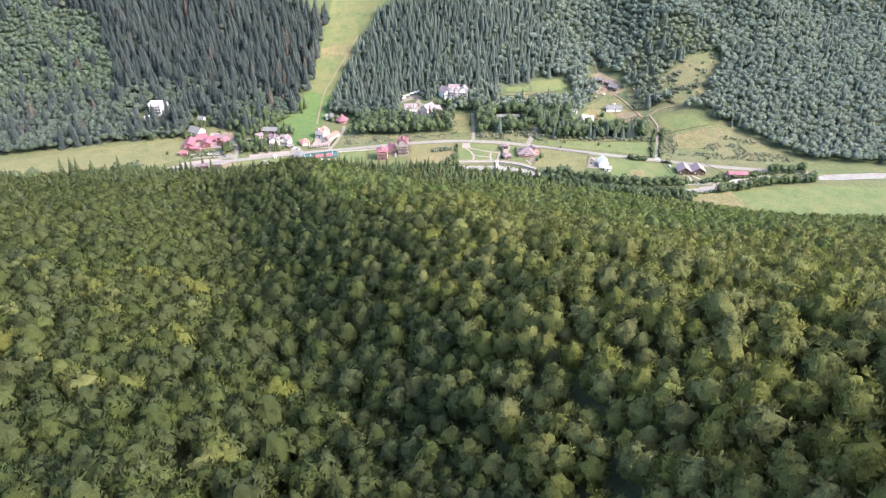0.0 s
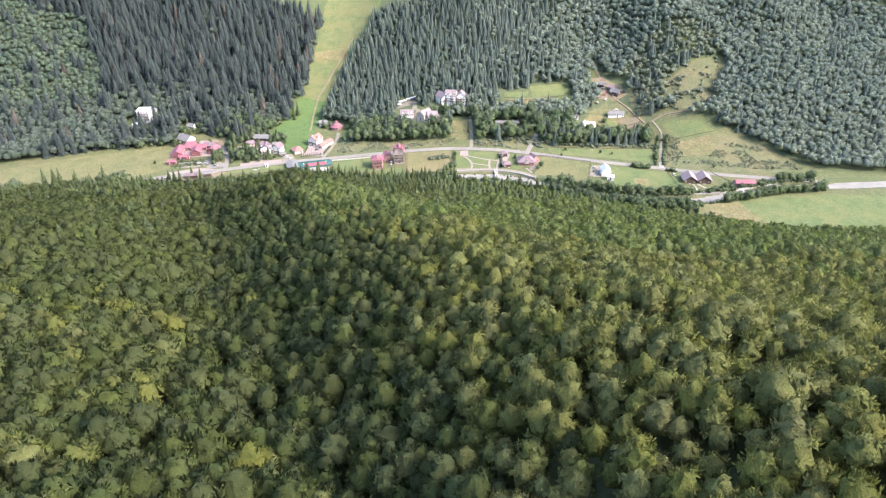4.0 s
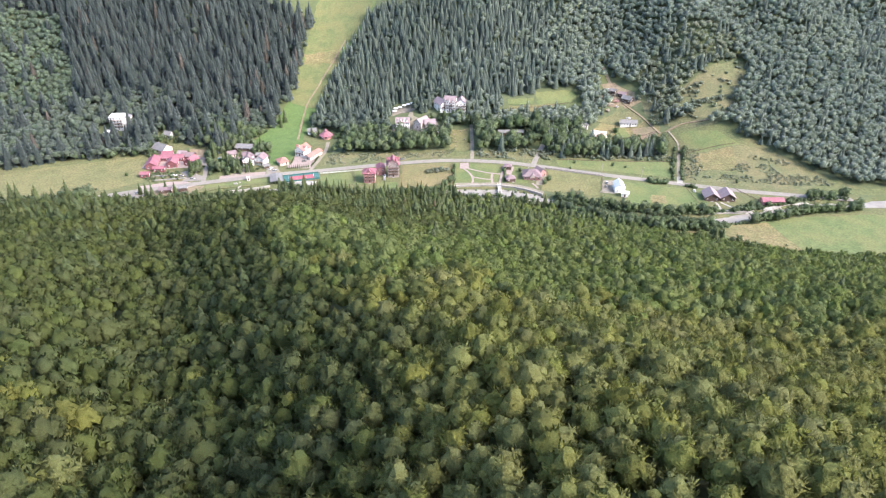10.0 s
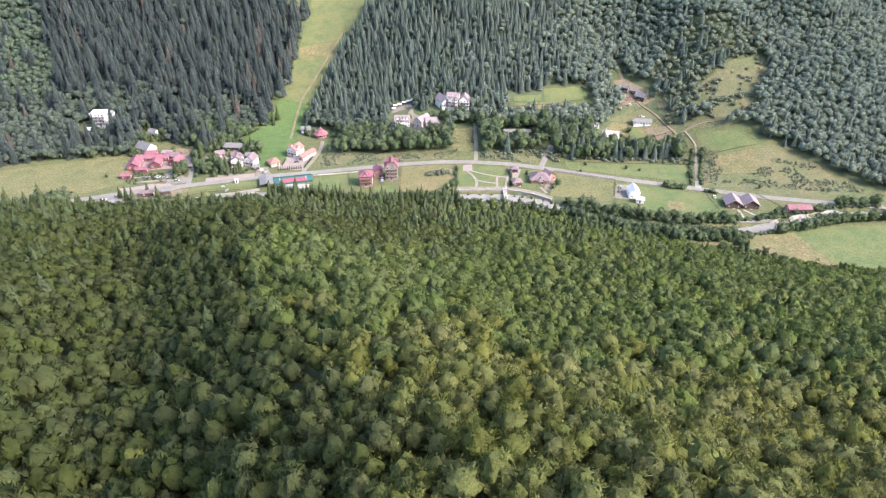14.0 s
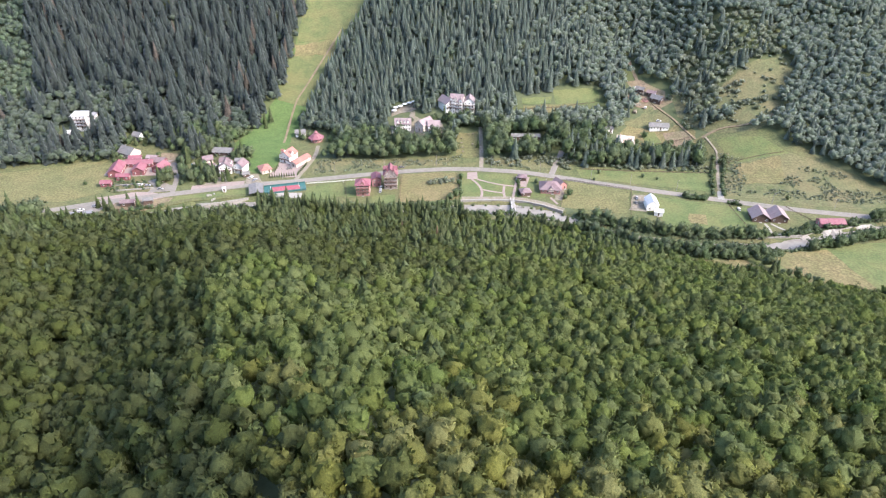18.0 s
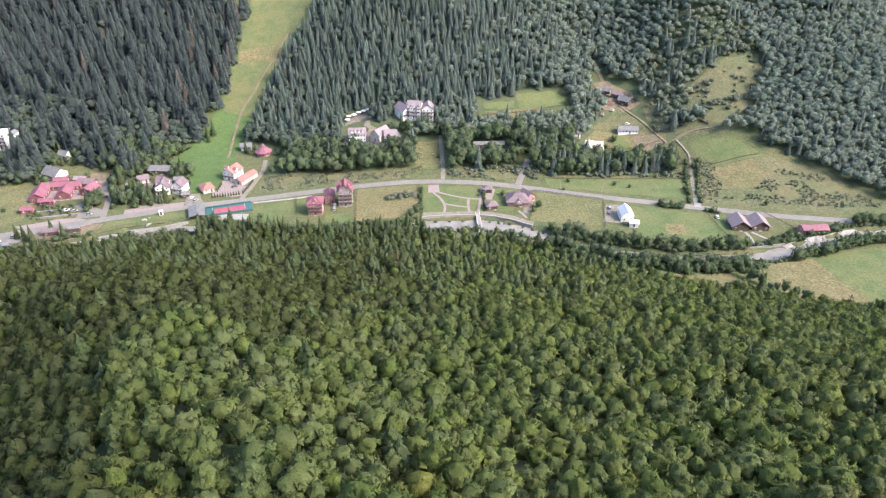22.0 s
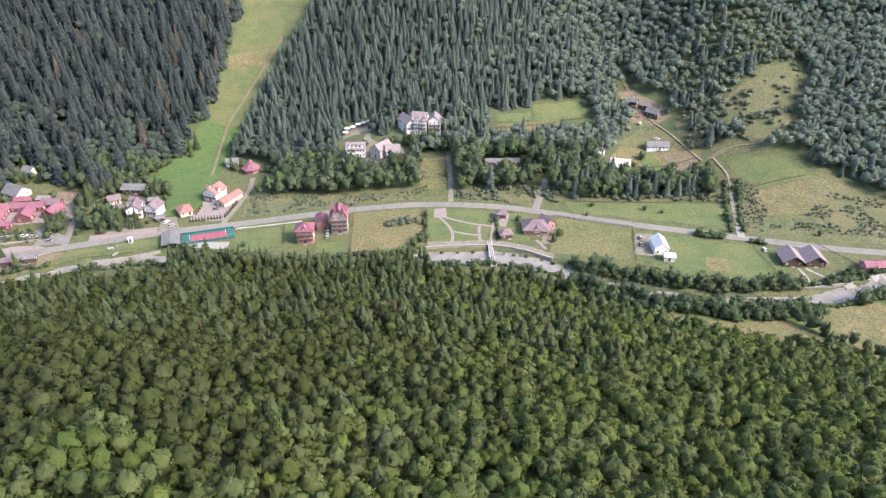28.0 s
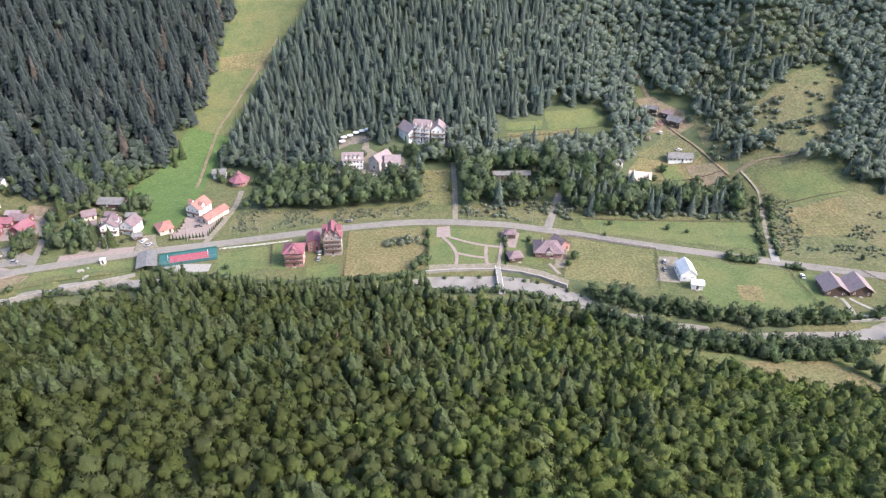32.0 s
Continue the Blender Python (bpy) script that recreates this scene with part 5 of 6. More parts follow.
for x in np.arange(92, 330, 4.6):
    ry = float(river_y(x))
    if 86 < x < 205 or x > 232:
        valley_tree(x + pick.uniform(-1.5, 1.5), ry - 9.5 + pick.uniform(-2.5, 1.5), pick.uniform(1.0, 1.4), False, "on the river bank", "river bank trees")
    if 104 < x < 206 or x > 290:
        valley_tree(x + pick.uniform(-1.5, 1.5), ry + 10.5 + pick.uniform(-1.5, 3.5), pick.uniform(0.9, 1.35), False, "on the river bank", "river bank trees")
for x in np.arange(128, 206, 5.2):
    valley_tree(x + pick.uniform(-2, 2), float(river_y(x)) - 15 + pick.uniform(-2, 2), pick.uniform(0.8, 1.2), False, "on the river bank", "river bank trees")
for x in (22, 31, 40, 57, 63, 70, 78, 84, 90):
    valley_tree(x, float(river_y(x)) + 4.8, pick.uniform(0.3, 0.45), False, "at the foot of the river wall", "river bank trees")
for x, y, s in ((10, 600, 1.0), (6, 596, 0.8), (13, 604, 0.7), (14, 630, 0.6), (12, 620, 0.6), (92, 604, 0.8), (88, 598, 0.6), (70, 622, 0.6), (56, 622, 0.6), (248, 600, 0.6), (206, 560, 0.5),
                (-150, 645, 0.7), (-172, 641, 0.7), (-190, 638, 0.8), (-196, 628, 0.8), (-186, 620, 0.7), (-178, 614, 0.7), (-168, 617, 0.6), (-200, 640, 0.9), (-203, 620, 0.8), (-208, 610, 0.7),
                (-195, 660, 0.9), (-186, 668, 0.9), (-160, 668, 0.8), (-192, 614, 0.6), (-153, 656, 0.6), (-180, 632, 0.6), (-206, 650, 0.8), (-225, 660, 0.7), (-262, 668, 0.9), (-268, 655, 0.8),
                (-256, 650, 0.6), (-262, 612, 0.5), (-238, 618, 0.4), (-226, 612, 0.4), (-113, 703, 0.8), (-117, 697, 0.8), (-94, 694, 0.9), (-92, 598, 0.5), (-122, 592, 0.7), (-110, 590, 0.6),
                (-44, 694, 0.8), (-24, 690, 0.9), (-28, 715, 0.8), (2, 712, 0.9), (10, 716, 0.8), (36, 730, 0.9), (-12, 690, 0.6), (160, 690, 0.7), (168, 700, 0.9), (145, 680, 0.8), (188, 690, 0.7), (178, 682, 0.8),
                (208, 640, 0.6), (216, 655, 0.6), (200, 625, 0.5), (120, 640, 0.5), (152, 634, 0.5), (162, 630, 0.4), (114, 628, 0.4)):
    valley_tree(x, y, s, False, "in the village")
HOUSES = ((-178, 642), (-171, 653), (-159, 652), (-148, 629), (-165, 637), (-154, 638), (-164, 627), (-154, 628), (-180, 666), (-172, 666), (-184, 653), (-136, 638), (-193, 648), (-193, 641), (-192, 634), (-178, 656))
garden = filled([(-216, 612), (-150, 622), (-148, 632), (-172, 646), (-150, 664), (-190, 690), (-216, 690), (-222, 670), (-200, 655), (-204, 640), (-212, 622)], 3.7, 0.95, 61)
grove("garden_trees", [(x, y) for x, y in garden if min(math.hypot(x - a, y - b) for a, b in HOUSES) > 6.0 and abs(x - np.interp(y, [601, 609, 628, 651], [-195, -196, -200, -211])) > 3.5 and not inside(np.array([x]), np.array([y]), [(-197, 640), (-164, 640), (-166, 664), (-197, 660)])[0]], "leafy trees crowding the village gardens", 0.95, 0.3)
edge = filled([(-330, 640), (-264, 650), (-240, 652), (-236, 690), (-262, 700), (-270, 668), (-330, 650)], 5.0, 0.85, 62)
grove("meadow_edge_trees", [(x, y) for x, y in edge if math.hypot(x + 249, y - 664) > 10 and math.hypot(x + 250, y - 686) > 6], "leafy trees between hay meadow and spruce forest", 0.8)
grove("roadside_trees", filled([(-420, 498), (-300, 551), (-266, 566), (-270, 552), (-300, 536), (-420, 482)], 5.0, 0.95, 63), "tall leafy trees between river and road", 1.5)
for x, y, s in ((-232, 575, 0.9), (-226, 572, 1.0), (-238, 578, 0.8), (-210, 578, 0.9), (-250, 560, 0.8), (-220, 585, 0.8), (-270, 560, 0.8), (-280, 556, 0.9), (-120, 700, 0.8), (-154, 722, 0.9), (-150, 726, 1.1), (-152, 716, 0.7), (28, 678, 0.6)):
    valley_tree(x, y, s, True, "near the road")
for x in np.arange(-150, 84, 3.6):
    for back in (9.0, 14.0):
        small = x > 12 or x < -128
        if not small or back > 10:
            valley_tree(x + pick.uniform(-1.5, 1.5), float(river_y(x)) - back + pick.uniform(-2, 2) - (6 if small else 0), pick.uniform(0.35, 0.7) if small else pick.uniform(1.1, 1.55) if x < -60 else pick.uniform(0.95, 1.4), pick.random() < (0.25 if small else 0.7), "at the wood edge above the river", "wood edge trees")
grove("hotel_trees", np.concatenate([filled([(-26, 712), (-12, 714), (4, 717), (24, 719), (30, 704), (8, 700), (2, 712), (-10, 712)], 4.6, 0.9, 71), filled([(27, 702), (44, 700), (46, 738), (34, 738)], 4.6, 0.9, 72), filled([(-52, 700), (-44, 700), (-44, 690), (-10, 690), (-10, 684), (-52, 684)], 4.6, 0.9, 73)]), "leafy trees standing close round the hotel", 0.85, 0.2)
grove("hedge_trees", along([(185, 520), (194, 516), (201, 510), (211, 500), (222, 486)], 2.6, 2.2, 64), "dark leafy trees along the edge of the hay field", 0.8, 0.05)
BUSH = [puff_crown(160 + k, 1.7, 2.8, 7, 5, 0.45, 0.9, 0.2) for k in range(4)]


def bushes(name, spots, label, size=1.0, material=None, category="bushes"):
    p = np.array(spots, float)
    r2 = np.random.RandomState(len(spots))
    plant_out(name, trees_from(p, r2, size, 0.4, 0.9, -0.3, 4, 0.25), BUSH, material or M["alder"], label, category)


bushes("scrub_bushes", np.concatenate([filled([(216, 612), (262, 600), (320, 590), (330, 600), (300, 632), (270, 640), (250, 620)], 2.2, 0.8, 41), filled([(207, 610), (216, 640), (220, 668), (232, 660), (228, 628), (216, 606)], 2.4, 0.88, 59)]), "low green scrub on the rough pasture", 0.5, M["thicket"])
bushes("roadside_bushes", filled([(-98, 634), (-60, 641), (-30, 648), (8, 652), (16, 668), (-5, 660), (-60, 660), (-98, 660)], 2.3, 0.86, 42), "low tangled bushes above the road", 0.45, M["thicket"])
bushes("roadside_bushes", filled([(34, 652), (80, 643), (108, 646), (206, 643), (206, 650), (110, 652), (96, 664), (34, 664)], 2.9, 0.8, 43), "green bushes at the edge of the wood", 0.9, M["thicket"])
bushes("lane_hedge", along([(197, 606), (201, 622), (208, 647), (216, 668)], 2.2, 0.7, 44) + along([(205, 606), (209, 622), (216, 645), (224, 664)], 2.2, 0.9, 45), "bushy hedge along the gravel lane", 1.0, category="hedge")
bushes("road_hedge", along([(174, 603.5), (192, 598.5)], 1.8, 0.9, 46) + along([(176, 602), (190, 598)], 1.8, 0.9, 49) + along([(204, 594), (214, 591)], 1.8, 0.6, 47), "dense rounded bushes beside the road", 1.2, category="hedge")
bushes("meadow_hedge", along([(-11, 623), (9, 628)], 1.6, 1.6, 48) + along([(-9, 619), (9, 624)], 1.7, 1.4, 50), "row of green bushes in the dry meadow", 0.9, M["thicket"], category="hedge")
bushes("river_bushes", [(x, float(river_y(x)) + s * (7.5 + pick.uniform(0, 3))) for x in np.arange(-330, 330, 3.0) for s in (-1, 1) if not (10 < x < 92 and s > 0) and not (-195 < x < -135 and s > 0)], "low willow bushes on the river banks", 1.1)
bushes("park_hedge", along([(55, 600), (58, 634)], 1.3, 0.2, 51) + along([(13, 600), (14, 637)], 1.5, 0.3, 52), "clipped hedge of the park", 0.55, category="hedge")
bushes("slope_bushes", filled([(-205, 690), (-165, 690), (-160, 715), (-210, 715)], 4.5, 0.8, 53), "bushes at the edge of the spruce wood", 1.6)
slope = filled([(205, 695), (240, 712), (300, 720), (300, 790), (215, 800), (195, 740)], 4.2, 0.6, 54)
slope = slope[~inside(slope[:, 0], slope[:, 1], CLEAR_R) | (np.arange(len(slope)) % 5 < 3)]
bushes("hill_scrub", slope, "light green scrub on the side valley slope", 1.15, M["thicket"])
bushes("slope_scrub", filled([(202, 722), (214, 702), (228, 692), (250, 700), (268, 700), (280, 708), (262, 720), (232, 724), (214, 745)], 3.6, 0.8, 57), "light green scrub beside the side valley track", 1.0, M["thicket"])
bushes("pale_willows", [(45, 694), (53, 701), (48, 699)], "pale yellow-green willows behind the long shed", 3.6, M["thicket"], "trees")
bushes("resort_shrubs", filled([(-246, 605), (-244, 618), (-222, 620), (-212, 612), (-214, 605), (-236, 600)], 2.4, 0.86, 58), "rounded shrubs in the terrace garden of the resort", 0.6)
bushes("garden_shrubs", filled([(-206, 612), (-150, 622), (-150, 660), (-200, 668)], 4.5, 0.5, 55), "garden shrubs between the houses", 0.8)
bushes("bank_willows", [(x + pick.uniform(-2, 2), float(river_y(x)) + side * (8.5 + pick.uniform(0, 9 if side < 0 else 3))) for x in np.arange(94, 212, 1.7) for side in (-1, -1, 1)], "dense grey-green willows filling the river bank", 1.5)
bushes("bank_shrubs", along([(225, 552), (290, 572)], 3, 2.5, 56), "bushes between shed and river", 1.2)


def cone_tree(x, y, size):
    """A narrow clipped thuja."""
    t = thing("thuja", x, y, 0, "narrow dark green clipped thuja in a row", "thuja", "thujas of the inn yard")
    t.scale = (size, size, size)
    c = new("crown", THUJA)
    c.parent = t
    b = new("trunk", THUJA_FOOT)
    b.parent = t


THUJA = crown_mesh(spruce_crown(180, 0.8, 3.6, 8, 8), M["spruce"])
THUJA_FOOT = trunk_mesh(1.0, 0.1, 0.06, 0, 77)
for k in range(11):
    cone_tree(-130 + k * 1.75, 627.2 + k * 0.35, pick.uniform(0.85, 1.1))
for k in range(9):
    cone_tree(-110 + k * 0.45, 632 + k * 2.3, pick.uniform(0.85, 1.1))
for k in range(4):
    cone_tree(-128.5 + k * 0.3, 636 + k * 3.4, pick.uniform(0.8, 1.0))


# ---- works along the river and in the park ----
def wall_line(name, pts, width, height, material, label, base=None, coping=True):
    """A low wall along a line; its coping is a part."""
    t = thing(name, pts[0][0], pts[0][1], 0, label, "wall", z=0)
    t.matrix_basis = Matrix.Identity(4)
    for nm, w, lo, hi, m in (("body", width, -3.2, height, material), ("coping", width + 0.25, height, height + 0.18, M["concrete"])):
        bm = bmesh.new()
        rows = []
        for i, p in enumerate(pts):
            a, b = Vector(pts[max(i - 1, 0)]), Vector(pts[min(i + 1, len(pts) - 1)])
            d = (b - a).normalized()
            s = Vector((-d.y, d.x)) * w / 2
            p = Vector(p)
            z = (up(p.x, p.y) if base is None else base)
            rows.append([bm.verts.new((q.x, q.y, z + zz)) for q, zz in ((p + s, lo), (p + s, hi), (p - s, hi), (p - s, lo))])
        for r, q in zip(rows[:-1], rows[1:]):
            for i in range(4):
                bm.faces.new((r[i], r[(i + 1) % 4], q[(i + 1) % 4], q[i]))
        bm.faces.new(rows[0])
        bm.faces.new(rows[-1])
        bmesh.ops.recalc_face_normals(bm, faces=bm.faces[:])
        part(nm, bm, m, t)
    return t


wall_line("garden_wall", [(-237, 602), (-222, 605), (-210, 607.5)], 0.5, 0.9, M["concrete"], "pale stone garden wall below the resort")
wall_line("garden_wall", [(-243, 610), (-230, 612.5), (-219, 614)], 0.5, 0.7, M["gravel"], "low terrace wall in the resort garden")
wall_line("river_wall", [(12, 593.5), (26, 594.8), (50, 595), (62, 592), (72, 587.5), (84, 579.5)], 0.7, 0.7, M["concrete"], "pale concrete river wall below the park", 0.0)
wall_line("river_wall", [(-192, 573.5), (-172, 580.5), (-150, 589.5), (-138, 594)], 0.6, 0.4, M["concrete"], "pale concrete river wall beside the road meadow", 0.0)
wall_line("river_wall", [(206, 546.5), (222, 548.5), (238, 551)], 0.6, 0.5, M["concrete"], "stone terrace wall below the twin guest houses", 0.0)
patch("field", [(14, 600), (50, 601), (62, 598), (74, 593), (86, 584), (84, 580.5), (72, 588.5), (62, 593), (50, 596), (14, 595)], M["gravel"], 0.2, "pale promenade along the river wall", "path", wobble=0.0)
bridge = thing("footbridge", 50, 586, 0, "narrow pale concrete footbridge over the river", "bridge", z=0)
part("deck", box(bmesh.new(), 0, -1, 0.35, 2.6, 25, 0.35, 0.04), M["concrete"], bridge)
for s in (-1, 1):
    bm = box(bmesh.new(), s * 1.25, -1, 1.45, 0.1, 25, 0.1)
    for k in range(13):
        box(bm, s * 1.25, -13.3 + k * 2.05, 0.95, 0.1, 0.1, 1.0)
    part("railing", bm, M["white"], bridge)
for yy in (-11.5, 9.8):
    part("abutment", box(bmesh.new(), 0, yy, -1.4, 3.4, 2.0, 3.2, 0.06), M["concrete"], bridge)
for line in ([(22, 628), (27, 620), (30, 608), (28, 599)], [(26, 628), (36, 622), (46, 618), (54, 617)], [(46, 618), (44, 608), (45, 600)], [(28, 612), (38, 607), (46, 606)], [(57, 634), (54, 617), (51, 600)], [(78, 600), (82, 590)]):
    ribbon("path", line, 1.8, M["paving"], 0.22, "narrow pink paved garden path", "path")
patch("field", [(19, 639), (26.5, 640), (26.5, 628), (18.5, 628)], M["paving"], 0.24, "small pink paved square beside the road", "yard", wobble=0.1)
patch("field", [(55, 617), (58, 634), (66, 632), (62, 616)], M["paving"], 0.2, "paved court round the kiosk", "yard", wobble=0.3)
patch("field", [(86, 620), (92, 622), (86, 596), (80, 596)], M["gravel"], 0.2, "gravel drive beside the villa", "drive", wobble=0.3)
for line in ([(219, 566), (220, 556), (218, 550)], [(223, 566), (229, 556), (236, 551)], [(206, 552), (220, 551), (236, 553)]):
    ribbon("path", line, 1.8, M["concrete"], 0.22, "pale concrete garden path", "path")
ribbon("path", [(200.5, 599.5), (201.5, 604), (204, 612)], 4.5, M["concrete"], 0.3, "pale concrete mouth of the lane", "path")

# sports court, its fence and stand
court = thing("sports_court", -115, 609.5, 15, "teal sports court with a red playing field and netting", "sports court")
part("surround", box(bmesh.new(), 0, 0, 0.15, 30, 12, 0.5, 0.04), M["teal"], court)
part("playing_field", box(bmesh.new(), 0.5, 0, 0.42, 20, 7.0, 0.06), M["court_red"], court, "faded red playing surface")
for s in (-1, 1):
    for k in range(9):
        part("post", box(bmesh.new(), -14.9 + k * 3.72, s * 5.95, 1.9, 0.1, 0.1, 3.2), M["sheet"], court)
    for zz in (1.0, 2.2, 3.4):
        part("rail", box(bmesh.new(), 0, s * 5.95, zz, 29.8, 0.06, 0.06), M["sheet"], court)
    bm = box(bmesh.new(), 0, s * 5.75, 0.9, 29.6, 0.06, 1.0)
    part("banner", bm, M["teal"], court)
for s in (-1, 1):
    bm = bmesh.new()
    for yy, zz, sy, sz in ((-1.5, 1.4, 0.1, 2.1), (1.5, 1.4, 0.1, 2.1), (0, 2.45, 3.1, 0.1)):
        box(bm, s * 10.2, yy, zz, 0.1, sy, sz)
    part("goal", bm, M["white"], court)
stand = thing("open_shelter", -134.5, 603.5, 15, "open shelter with a grey sheet roof beside the court", "shelter")
bm = bmesh.new()
gable_roof(bm, 9.5, 15, 3.0, 0.9, 0.4, 0.15, ridge_x=False)
part("roof", bm, M["grey_roof"], stand)
for xx in (-4.4, 4.4):
    for yy in (-7, -2.3, 2.3, 7):
        part("post", box(bmesh.new(), xx, yy, 1.5, 0.2, 0.2, 3.3), M["timber"], stand)
part("back_panel", box(bmesh.new(), 0, 7.2, 1.3, 9, 0.12, 2.6), M["sheet"], stand)


# ---- fences, poles, cars, small things ----
def fence(pts, label, height=1.2, gap=3.2, material=None, rails=2):
    t = thing("fence", 0, 0, 0, label, "fence", z=0)
    material = material or M["timber"]
    for a, b in zip(pts[:-1], pts[1:]):
        a, b = Vector(a), Vector(b)
        k = max(1, int((b - a).length / gap))
        ang = math.atan2(b.y - a.y, b.x - a.x)
        for i in range(k):
            p, q = a.lerp(b, i / k), a.lerp(b, (i + 1) / k)
            z, z2 = up(p.x, p.y), up(q.x, q.y)
            part("post", box(bmesh.new(), p.x, p.y, z + height / 2, 0.16, 0.16, height + 0.3, 0.0, ang), material, t)
            for r in range(rails):
                hh = height * (0.45 + 0.45 * r)
                bm = bmesh.new()
                s = Vector((-math.sin(ang), math.cos(ang))) * 0.05
                solid(bm, [(p.x + e * s.x, p.y + e * s.y, z + hh + g) for e in (-1, 1) for g in (0, 0.14)] + [(q.x + e * s.x, q.y + e * s.y, z2 + hh + g) for e in (-1, 1) for g in (0, 0.14)], [(0, 1, 3, 2), (4, 6, 7, 5), (0, 4, 5, 1), (2, 3, 7, 6), (1, 5, 7, 3), (0, 2, 6, 4)])
                part("rail", bm, material, t)


fence([(-100, 617), (-74, 622), (-62, 625)], "white-posted garden fence along the road", 1.1, 2.6, M["white"])
fence([(-72, 622), (-69, 598)], "timber garden fence between the lawns")
fence([(-31, 634), (-30, 590)], "timber fence beside the dry meadow", 1.4)
fence([(12, 640), (12, 598)], "dark fence between meadow and park", 1.3)
fence([(92, 627), (84, 588)], "timber fence of the villa garden", 1.4)
fence([(93, 628), (139, 613), (131, 576)], "pale wire-and-post fence round the hay meadow", 1.2)
fence([(203, 590), (206, 552)], "dark timber fence of the guest house garden", 1.3)
fence([(-190, 575), (-172, 582), (-150, 591)], "low timber fence above the river wall", 1.0)
fence([(242, 590), (250, 575), (256, 566)], "timber fence across the rough grass", 1.1)


def power_pole(x, y, turn=0):
    t = thing("power_pole", x, y, turn, "pale concrete power pole beside the road", "pole", "roadside poles")
    bm = bmesh.new()
    bmesh.ops.create_cone(bm, cap_ends=True, segments=8, radius1=0.17, radius2=0.1, depth=9, matrix=Matrix.Translation((0, 0, 4.2)))
    part("pole", bm, M["concrete"], t)
    part("crossarm", box(bmesh.new(), 0, 0, 8.1, 1.8, 0.12, 0.12), M["timber"], t)
    for k in (-0.8, 0, 0.8):
        part("insulator", box(bmesh.new(), k, 0, 8.3, 0.1, 0.1, 0.26, 0.02), M["white"], t)


for x, y in ((-200, 603), (-160, 617), (-120, 626), (-82, 635), (-45, 644), (-5, 651), (38, 650), (75, 643), (112, 630), (140, 622), (172, 613), (235, 595), (275, 586)):
    power_pole(x, y, pick.uniform(-15, 15))

CAR_PAINTS = {"white": M["tarp"], "silver": M["silver"], "red": M["red_tile"], "blue": M["blue"], "dark grey": M["grey_roof"]}


def car(x, y, turn, paint):
    t = thing("car", x, y, turn, paint + " passenger car parked on open ground", "car", "parked cars")
    t.location.z += 0.2
    bm = box(bmesh.new(), 0, 0, 0.62, 4.3, 1.75, 0.66, 0.14)
    b = part("body", bm, CAR_PAINTS[paint], t)
    bm = bmesh.new()
    solid(bm, [(-1.75, -0.78, 0.93), (1.05, -0.78, 0.93), (1.05, 0.78, 0.93), (-1.75, 0.78, 0.93), (-1.2, -0.66, 1.48), (0.35, -0.66, 1.48), (0.35, 0.66, 1.48), (-1.2, 0.66, 1.48)], [(3, 2, 1, 0), (4, 5, 6, 7), (0, 1, 5, 4), (1, 2, 6, 5), (2, 3, 7, 6), (3, 0, 4, 7)])
    part("cabin_glass", bm, M["glass"], t)
    part("cabin_roof", box(bmesh.new(), -0.42, 0, 1.5, 1.6, 1.36, 0.06, 0.02), CAR_PAINTS[paint], t)
    for xx in (-1.35, 1.35):
        for yy in (-0.82, 0.82):
            bm = bmesh.new()
            bmesh.ops.create_cone(bm, cap_ends=True, segments=12, radius1=0.32, radius2=0.32, depth=0.22, matrix=Matrix.Translation((xx, yy, 0.32)) @ Matrix.Rotation(radians(90), 4, "X"))
            part("wheel", bm, M["glass"], t)


for x, y, turn, paint in ((-144, 626, 60, "white"), (-140, 622, 55, "silver"), (-222, 612, 20, "white"), (-216, 611, 10, "silver"), (-232, 610, 5, "dark grey"), (-248, 573, 30, "white"), (-241, 579, 30, "silver"),
                          (140, 600, 80, "silver"), (138, 593, 80, "dark grey"), (-45, 612, 85, "white"), (-45, 606, 85, "silver"), (-20, 694, 10, "white"), (-38, 697, 0, "silver"), (-2, 694, 30, "white"), (-32, 646, 12, "dark grey"),
                          (172, 748, 60, "white"), (176, 738, 60, "white"), (168, 757, 50, "silver"), (184, 720, 0, "white"), (-172, 624, 30, "white"), (-205, 606, 0, "silver"), (208, 585, 80, "white"), (-118, 642, 15, "dark grey")):
    car(x, y, turn, paint)


def parasol(x, y):
    t = thing("parasol", x, y, pick.uniform(0, 90), "open white canvas parasol on the hotel terrace", "parasol", "terrace parasols")
    bm = bmesh.new()
    bmesh.ops.create_cone(bm, cap_ends=False, segments=8, radius1=2.4, radius2=0.05, depth=0.9, matrix=Matrix.Translation((0, 0, 2.9)))
    bmesh.ops.solidify(bm, geom=bm.faces[:], thickness=0.05)
    part("canopy", bm, M["tarp"], t)
    bm = bmesh.new()
    bmesh.ops.create_cone(bm, cap_ends=True, segments=8, radius1=0.05, radius2=0.05, depth=3.2, matrix=Matrix.Translation((0, 0, 1.6)))
    part("pole", bm, M["timber"], t)
    part("base", box(bmesh.new(), 0, 0, 0.08, 0.8, 0.8, 0.2, 0.03), M["concrete"], t)


patch("field", [(-46, 736), (-24, 742), (-22, 733), (-44, 727)], M["gravel"], 0.2, "hotel terrace of pale gravel", "terrace")
patch("field", [(-44, 699), (4, 693), (4, 699), (-2, 712), (-24, 716), (-24, 730), (-28, 730), (-28, 712), (-44, 712)], M["gravel"], 0.18, "gravel forecourt of the hotels", "yard")
for x, y in ((-42, 735), (-38, 736), (-34, 738), (-30, 739), (-26, 740), (-43, 731)):
    parasol(x, y)


